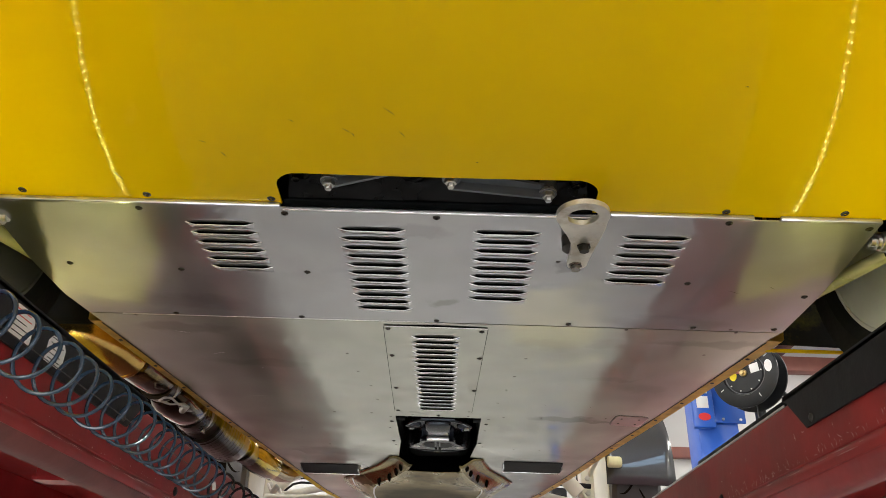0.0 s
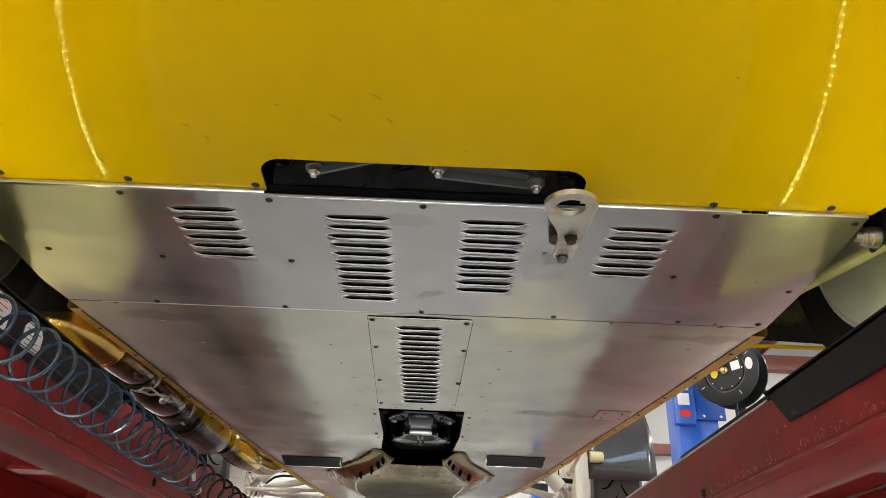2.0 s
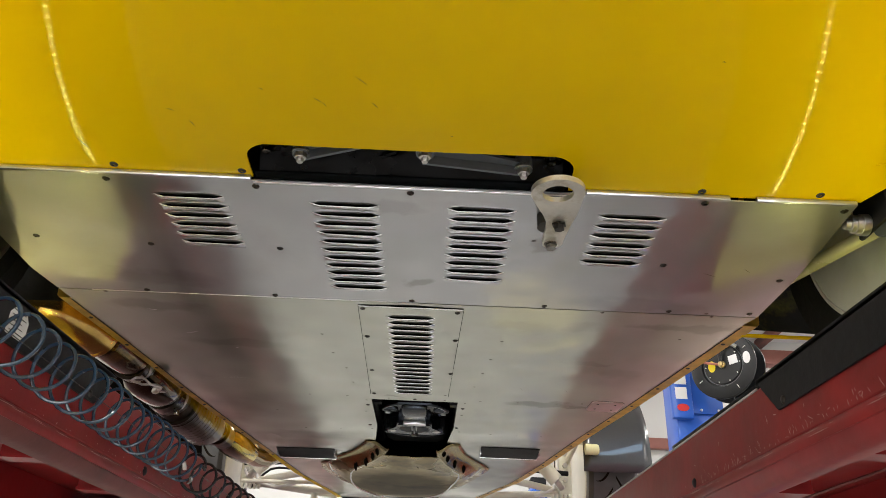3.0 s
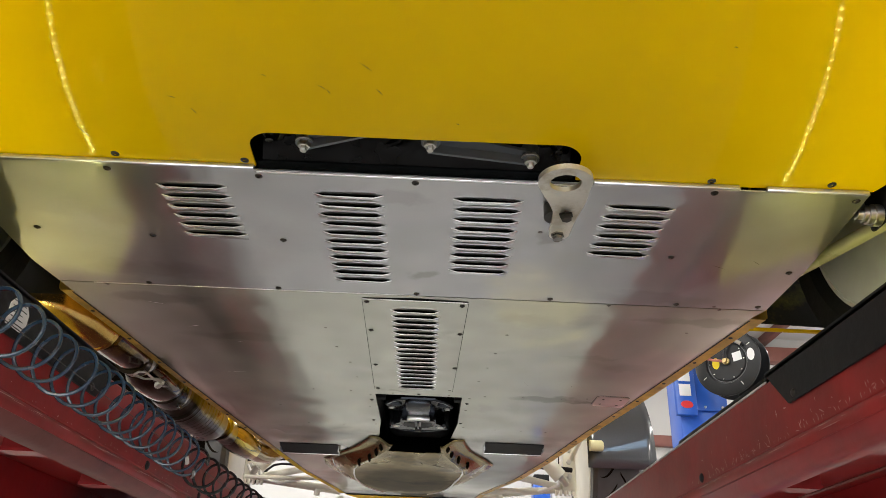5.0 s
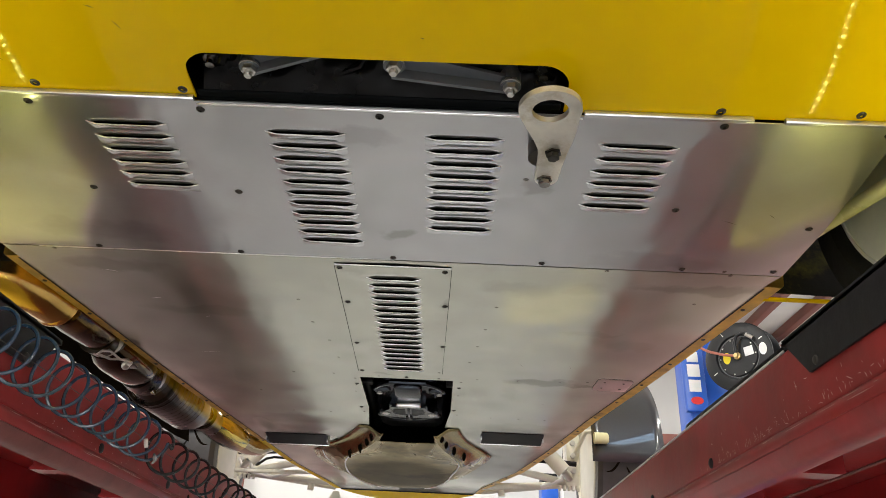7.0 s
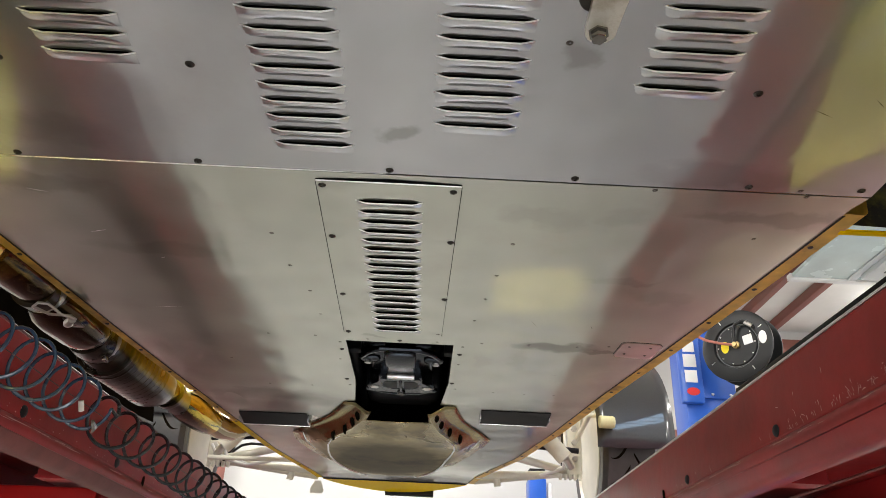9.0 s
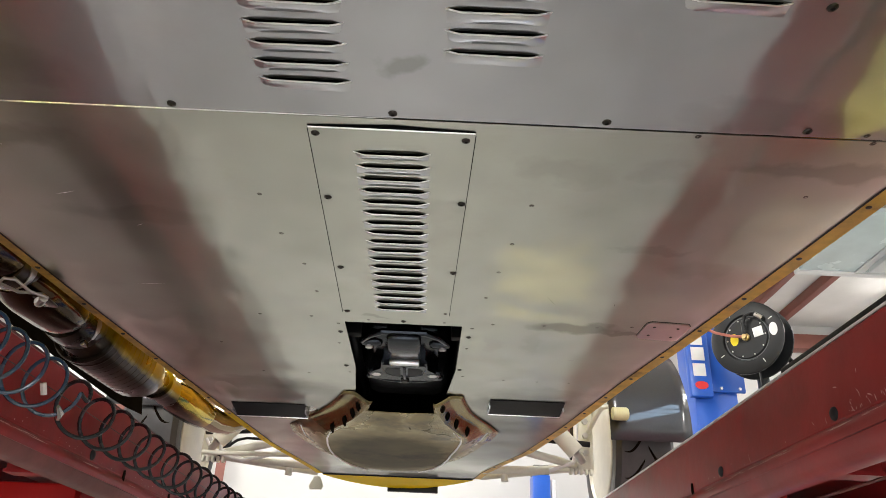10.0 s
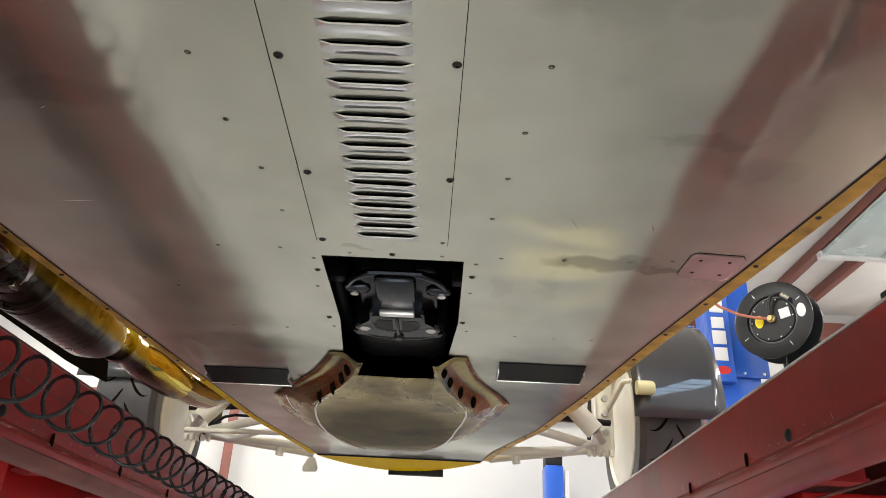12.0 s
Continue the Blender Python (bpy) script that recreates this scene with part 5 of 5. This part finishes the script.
for s, fx, y1 in ((1, 0.525, 1.0), (-1, 0.475, 1.12)):
    bm = B()
    for prof, e0, e1 in (([(fx - 0.004, 1.736), (fx - 0.0005, 1.736), (fx - 0.0005, 1.796), (fx - 0.004, 1.796)], 0.0, 0.06), ([(fx - 0.004, 1.7885), (fx + 0.012, 1.7885), (fx + 0.012, 1.793), (fx - 0.004, 1.793)], 0.06, 0.06)):
        n0 = [bm.verts.new((s * x, 0.1, z)) for x, z in prof]
        n1 = [bm.verts.new((s * x, y1 + e0 + (e1 - e0) * (z - 1.736) / 0.06, z)) for x, z in prof]
        bm.faces.new(n0)
        bm.faces.new(n1)
        for i in range(4):
            k = (i + 1) % 4
            bm.faces.new((n0[i], n0[k], n1[k], n1[i]))
    bracket = thing("black_angle_strip", "black steel angle strip over the runway edge", "bracket", (0, 0, 0))
    part("angle", bm, BLACK, bracket, smooth=False)
    for y in (y1 - 0.02, 0.6, 0.25):
        part("screw_head", lathe(B(), [(0, 0.003), (0.005, 0.002), (0.006, 0)], 12, pose(s * (fx - 0.004), y, 1.745, 0, -90 * s, 0)), SCREW, bracket)
    if s < 0:
        for yc, w, z0, z1, red in ((0.775, 0.050, 1.748, 1.785, True), (0.862, 0.045, 1.746, 1.780, False)):
            sticker = part("sticker", prism(B(), [(z0, yc - w / 2), (z1 - 0.008, yc - w / 2), (z1, yc - w / 2 + 0.008), (z1, yc + w / 2 - 0.008), (z1 - 0.008, yc + w / 2), (z0, yc + w / 2)], 0, 0.0006), WHITE, bracket, "white printed sticker", smooth=False)
            sticker.matrix_basis = Matrix(((0, 0, 1, -fx + 0.0042), (0, 1, 0, 0), (1, 0, 0, 0), (0, 0, 0, 1)))
            for k in range(5):
                zz = z0 + 0.005 + 0.0065 * k
                bar = part("print_bar", box(B(), (-fx + 0.0049, yc - w * 0.38, zz), (-fx + 0.0052, yc + w * (0.35 - 0.08 * (k % 3)), zz + 0.0011)), REDPRINT if red and k > 2 else BLACK, bracket)
tagged(part("rubber_strip", box(B(), (0.529, 1.07, 1.787), (0.536, 1.50, 1.797), 0.002), BLACK), "black rubber strip on the runway edge", "strip")

rng = random.Random(5)
right_run = [o for o in lift.children if o.name.startswith("runway")][-1]
for k in range(170):
    cluster = k % 5
    y = rng.uniform(0.55, 1.35) if cluster < 3 else rng.gauss(1.17, 0.09) if cluster == 3 else rng.uniform(0.5, 2.2)
    z = 1.696 + (abs(rng.gauss(0, 0.007)) if k % 7 else rng.uniform(0, 0.05))
    a, ln, w = radians(rng.choice((80, 72, 64, 98, 60, 20, 4)) + rng.uniform(-12, 12)), rng.uniform(0.002, 0.008 if cluster < 3 else 0.013 if k % 15 else 0.03), rng.uniform(0.0003, 0.0007)
    bend = rng.uniform(-0.3, 0.3)
    d, n = Vector((0, math.cos(a), math.sin(a))), Vector((0, -math.sin(a), math.cos(a)))
    c = Vector((0.5244, y, max(z, 1.696 + abs(math.sin(a)) * ln / 2)))
    bm = B()
    row = [(c + d * u * ln / 2 + n * bend * ln * (1 - u * u) * 0.5, w * (1 - 0.8 * u * u)) for u in (-1, -0.5, 0, 0.5, 1)]
    up, dn = [bm.verts.new(p + n * v) for p, v in row], [bm.verts.new(p - n * v) for p, v in row]
    for i in range(4):
        bm.faces.new((up[i], up[i + 1], dn[i + 1], dn[i]))
    lpart("paint_scratch", bm, SCRATCH, right_run, "pale scratch in the paint", smooth=False)
for run, x0, zz, lo, hi in ((right_run, 0.5262, 1.689, 0.5, 2.2), ([o for o in lift.children if o.name.startswith("runway")][0], -0.4762, 1.674, 0.7, 2.4)):
    for k in range(60):
        y, ln = rng.uniform(lo, hi), rng.uniform(0.01, 0.07)
        z = zz - abs(rng.gauss(0, 0.0025))
        w = rng.uniform(0.0002, 0.0006)
        bm = B()
        bm.faces.new([bm.verts.new((x0 - math.copysign(0.0034 if abs(zz - z) < 0.003 else 0.0056, x0), y + u * ln / 2, z + v * w)) for u, v in ((-1, 0), (-0.2, -1), (1, 0.2), (0.3, 1))])
        lpart("paint_scratch", bm, SCRATCH, run, "pale scratch along the rolled edge", smooth=False)
chips = [o for o in lift.children if o.name.startswith("runway")][0]
for k in range(70):
    y, z, r = rng.uniform(0.7, 2.2), 1.681 + abs(rng.gauss(0, 0.007)), rng.uniform(0.0004, 0.0011)
    bm = B()
    bm.faces.new([bm.verts.new((-0.4744, y + 1.6 * r * math.cos(q) * rng.uniform(0.6, 1.3), max(1.6825, z) + r * math.sin(q))) for q in (0, 1.1, 2.3, 3.4, 4.6, 5.5)])
    lpart("paint_chip", bm, SCRATCH, chips, "pale chip in the paint", smooth=False)

# thin bright strip along the top inner edge
lpart("edge_line", box(B(), (0.5238, 1.065, 1.7832), (0.5262, 3.4, 1.7868), 0.0006), ALU_BRIGHT, right_run, "thin bright line along the runway edge")

# LED strips along both runways
for s, x, turn in ((-1, -0.507, 0.0), (1, 0.572, -1.0)):
    strip = thing("led_strip", "self-adhesive strip of small white leds on the lift", "light strip", (x, 0.5, 1.796), "led strips")
    strip.rotation_euler = (0, 0, radians(-turn))
    part("strip", box(B(), (-0.005, -0.5, 0.0), (0.005, 0.58, 0.002)), WHITE, strip)
    first = None
    for k in range(60):
        m = pose(0, -0.485 + 0.0165 * k, 0.0035)
        if first is None:
            first = part("led", lathe(B(), [(0.0026, -0.0015), (0.0026, 0.001), (0.0, 0.0016)], 8), LED, strip)
            first.matrix_basis = m
        else:
            again(first, m, strip)

# coiled hose hanging on the runway
coil = thing("coiled_air_hose", "glossy blue-grey and black coiled air hose along the red runway", "hose", (-0.42, 1.2, 1.75))


def coil_points(y0, pitch, turns, r, x, z, seed):
    """A helix along y whose turns differ a little; the first turn starts at its side towards the middle."""
    rnd = random.Random(seed)
    rr = [r * rnd.uniform(0.95, 1.05) for _ in range(turns + 2)]
    zz = [rnd.uniform(-0.002, 0.002) for _ in range(turns + 2)]
    yy = [rnd.uniform(-0.1, 0.1) * pitch for _ in range(turns + 2)]
    pts = []
    for i in range(turns * 26 + 1):
        t = i / 26
        k, q = int(t), t - int(t)
        mix = lambda v: v[k] + (v[k + 1] - v[k]) * q
        a = 2 * math.pi * t
        pts.append((x + 0.95 * mix(rr) * math.cos(a) + 0.42, y0 + pitch * t + mix(yy) - 1.2, z + mix(zz) + mix(rr) * math.sin(a) - 1.75))
    return pts


blue = coil_points(0.446, 0.050, 21, 0.0345, -0.436, 1.722, 3)
part("blue_coil", sweep(B(), blue, 0.0025, 8), HOSE, coil, "blue-grey plastic coil")
black = coil_points(1.535, 0.081, 22, 0.0345, -0.436, 1.718, 4)
part("black_coil", sweep(B(), black, 0.0029, 8), HOSE_BLACK, coil, "black plastic coil")
part("joining_hose", sweep(B(), [blue[-1], Vector(blue[-1]).lerp(Vector(black[0]), 0.5) + Vector((0.004, 0, -0.006)), black[0]], 0.0027, 8), HOSE_BLACK, coil, "short joint between the two coils")
part("support_wire", sweep(B(), [(-0.012, -0.9, -0.022), (-0.012, 0.6, -0.032), (-0.012, 2.1, -0.026)], 0.0006, 6), SCREW, coil)
part("fitting", sweep(B(), [(0.010, 0.262, -0.056), (0.006, 0.280, -0.060), (-0.004, 0.298, -0.063)], [0.0025, 0.0046, 0.0032], 6), DARKSTEEL, coil, "silver hose fitting")
part("fitting_collar", sweep(B(), [(0.008, 0.215, -0.040), (0.009, 0.222, -0.052)], 0.004, 6), STEEL, coil, "silver hose fitting")

# ---- blue lift behind, hose reel ----
post = thing("blue_lift_post", "bright blue two-post lift column with white lettering", "car lift", (2.2, 5.95, 0))
part("column", box(B(), (-0.17, 0.0, 0), (0.16, 0.3, 4.9), 0.02), BLUE, post)
plate = part("sign_plate", box(B(), (-0.215, -0.07, 3.05), (-0.045, -0.002, 4.6), 0.012), BLUE, post)
part("side_plate", box(B(), (-0.04, -0.03, 3.10), (0.215, -0.004, 3.62), 0.01), BLUE, post)
for k, (wide, tall) in enumerate(((0.095, 0.098), (0.100, 0.104), (0.092, 0.086), (0.100, 0.098), (0.095, 0.098), (0.096, 0.094))):
    z = 3.205 + 0.122 * k
    part("white_print_block", box(B(), (-0.135 - wide / 2, -0.073, z), (-0.135 + wide / 2, -0.0705, z + tall), 0.001), WHITE, plate)
part("red_badge", lathe(B(), [(0.062, 0), (0.062, 0.002), (0, 0.002)], 24, pose(-0.13, -0.071, 3.135, 90, 0, 0) @ Matrix.Diagonal((0.8, 0.5, 1, 1))), REDPRINT, plate)
for x in (0.03, 0.17):
    for z in (3.13, 3.42):
        part("plate_bolt", lathe(B(), [(0.012, 0), (0.010, 0.008), (0, 0.009)], 12, pose(x, -0.03, z, 90, 0, 0)), STEEL, post)
part("base_plate", box(B(), (-0.3, -0.1, 0), (0.3, 0.45, 0.02), 0.004), BLUE, post)
fpost = thing("blue_lift_post", "bright blue lift column standing by the far wall", "car lift", (1.50, 10.15, 0))
part("column", box(B(), (-0.12, -0.1, 0), (0.10, 0.2, 3.2), 0.02), BLUE, fpost)
part("column_head", box(B(), (-0.11, -0.09, 3.2), (0.09, 0.19, 3.32), 0.01), BLACK, fpost)
part("cable_cover", box(B(), (0.115, -0.06, 0), (0.17, 0.0, 3.15), 0.01), WHITE, fpost)

reel = thing("hose_reel", "black steel hose reel with a red hose and stickers", "hose reel", (2.237, 5.372, 3.328))
face = pose(0, 0, 0, 0, 0, -47) @ pose(0, 0, 0, 90, 0, 0)
disc = part("drum_disc", lathe(B(), [(0.0, 0.016), (0.16, 0.016), (0.168, 0.004), (0.178, 0.004), (0.186, 0.02), (0.275, 0.02), (0.288, 0.012), (0.288, 0.0), (0.0, 0.0)], 56, face), REELBLACK, reel)
part("inner_ring", lathe(B(), [(0.171, 0.0045), (0.1745, 0.0045), (0.1745, 0.006), (0.171, 0.006), (0.171, 0.0045)], 56, face), WHEELGREY, disc, "worn bright groove")
part("back_disc", lathe(B(), [(0.0, -0.15), (0.288, -0.15), (0.288, -0.165), (0.0, -0.165)], 56, face), REELBLACK, reel)
part("drum", lathe(B(), [(0.17, -0.15), (0.17, 0.0)], 40, face), REELBLACK, reel)
part("white_sticker", box(B(), (0.06, -0.02, 0.0165), (0.135, 0.055, 0.018), 0.002, face @ pose(0, 0, 0, 0, 0, 6)), WHITE, disc)
part("oval_sticker", lathe(B(), [(0.045, 0.0205), (0.045, 0.022), (0, 0.022)], 24, face @ pose(0.215, 0.02, 0) @ Matrix.Diagonal((0.7, 1.15, 1, 1))), WHITE, disc)
part("yellow_sticker", lathe(B(), [(0.04, 0.0165), (0.04, 0.018), (0, 0.018)], 24, face @ pose(-0.095, 0.0, 0) @ Matrix.Diagonal((0.8, 1.2, 1, 1))), YELLOWPRINT, disc)
part("hub", lathe(B(), [(0.03, 0.016), (0.03, 0.035), (0.018, 0.04), (0.018, 0.06), (0, 0.06)], 20, face), BRASS, disc, "brass swivel hub")
for k in range(10):
    a = 2 * math.pi * k / 10
    part("rivet_head", lathe(B(), [(0.006, 0.016), (0.005, 0.021), (0, 0.022)], 8, face @ pose(0.15 * math.cos(a), 0.15 * math.sin(a), 0)), STEEL, disc)
for k in range(4):
    a = 2 * math.pi * k / 4 + 0.5
    part("pressed_mark", box(B(), (0.215, -0.003, 0.0195), (0.25, 0.003, 0.0225), 0.001, face @ pose(0, 0, 0, 0, 0, math.degrees(a))), STEEL, disc)
f3 = face.to_3x3()
part("feed_hose", sweep(B(), [f3 @ Vector(p) for p in ((-0.02, 0.0, 0.05), (-0.10, 0.02, 0.07), (-0.20, 0.06, 0.10), (-0.32, 0.14, 0.16), (-0.45, 0.3, 0.25))], 0.011, 10), REDHOSE, reel, "faded red feed hose")
part("link_hose", sweep(B(), [f3 @ Vector(p) for p in ((0.0, 0.02, 0.05), (0.005, 0.10, 0.06), (0.03, 0.155, 0.06), (0.08, 0.17, 0.055), (0.12, 0.15, 0.05), (0.16, 0.11, 0.03))], 0.013, 10), REELBLACK, reel, "short black hose loop")
part("hose_ferrule", sweep(B(), [f3 @ Vector(p) for p in ((0.105, 0.158, 0.052), (0.15, 0.12, 0.035))], 0.017, 10), STEEL, reel, "steel ferrule")
part("bracket_arm", sweep(B(), [f3 @ Vector(p) for p in ((0.0, 0.0, -0.2), (0.2, -0.15, -0.2), (0.33, -0.32, -0.12), (0.33, -0.36, -0.02))], 0.02, 8), REELBLACK, reel)
part("roller_guide", box(B(), (-0.07, -0.03, -0.025), (0.07, 0.03, 0.025), 0.01, Matrix.Translation(f3 @ Vector((0.29, -0.33, -0.05)))), STEEL, reel)
part("pole", box(B(), (0.10, 0.10, -3.733), (0.17, 0.17, 0.3), 0.005), REELBLACK, reel, "black square support pole")
reel.scale = (0.9, 0.9, 0.9)

# ---- roof and wall members ----
for x in (-7.5, -6.0, -4.6, -3.2, -1.8, -0.4, 1.0, 2.4, 3.4, 4.42, 4.98, 6.2, 7.3):
    tagged(part("trim_purlin", box(B(), (x - 0.05, Y0, CEIL - 0.13), (x + 0.05, Y1, CEIL - 0.001), 0.01), GIRT), "red-oxide painted steel roof purlin", "beam", kind="structure")
tagged(part("trim_eave_beam", box(B(), (X0, Y1 - 0.2, 5.18), (X1, Y1 - 0.001, 5.40), 0.01), GIRT), "red-oxide painted steel eave beam", "beam", kind="structure")
tagged(part("trim_girt", box(B(), (X0, Y1 - 0.12, 3.88), (X1, Y1 - 0.001, 4.03), 0.01), GIRT), "red-oxide painted steel wall girt", "beam", kind="structure")
for x in (-2.62, 5.6):
    tagged(part("trim_column", box(B(), (x - 0.06, Y1 - 0.15, 0), (x + 0.06, Y1 - 0.122, 5.17), 0.01), GIRT), "red-oxide painted steel wall column", "column", kind="structure")
tagged(part("skylight_pane", box(B(), (4.35, 7.0, CEIL - 0.22), (6.4, 8.4, CEIL - 0.17), 0.01), CLEAR), "pale greenish translucent skylight sheet", "skylight", kind="structure")
tagged(part("skylight_frame", box(B(), (4.33, 8.4, CEIL - 0.24), (6.42, 8.5, CEIL - 0.165), 0.01), WHITE), "white skylight frame edge", "skylight", kind="structure")
tagged(part("skylight_bar", box(B(), (5.0, 7.0, CEIL - 0.24), (5.1, 8.39, CEIL - 0.222), 0.005), GREYBOX), "grey skylight glazing bar", "skylight", kind="structure")
unit = thing("ceiling_unit", "white square ceiling unit with a grey grille", "ceiling unit", (5.1, 7.9, CEIL - 0.3))
part("housing", box(B(), (-0.02, -0.45, 0.0), (0.7, 0.35, 0.075), 0.02), GREYBOX, unit)
part("grille", box(B(), (0.12, -0.2, -0.006), (0.42, 0.12, 0.003), 0.002), WHEELGREY, unit)
# lamp housings
for lx in (-4.6, -0.4, 6.0):
    for ly in (-6.0, -1.5, 3.5, 8.2):
        lamp = thing("ceiling_lamp", "long white ceiling lamp", "lamp", (lx, ly, CEIL - 0.16), "ceiling lamps")
        part("lamp_body", box(B(), (-0.14, -1.2, -0.12), (0.14, 1.2, 0.0), 0.01), WHITE, lamp)
        # glowing strips added beside each housing to brighten the ceiling
        for sx in (-0.155, 0.155):
            part("side_fill", box(B(), (sx - 0.012, -1.15, -0.11), (sx + 0.012, 1.15, -0.02), 0.004), TUBE, lamp, "glowing side strip added to brighten the ceiling")
# lift posts, outside the view
for x in (-1.95, 2.0):
    for y in (-2.0, 4.6):
        lpart("lift_post", box(B(), (x - 0.1, y - 0.1, 0), (x + 0.1, y + 0.1, 1.70), 0.01), RED)
lpart("end_beam", box(B(), (-1.85, -2.08, 1.48), (1.9, -1.92, 1.63), 0.01), RED)
for a, b in ((-1.85, -0.9), (0.95, 1.9)):
    lpart("beam_stub", box(B(), (a, 4.52, 1.50), (b, 4.68, 1.63), 0.01), RED)
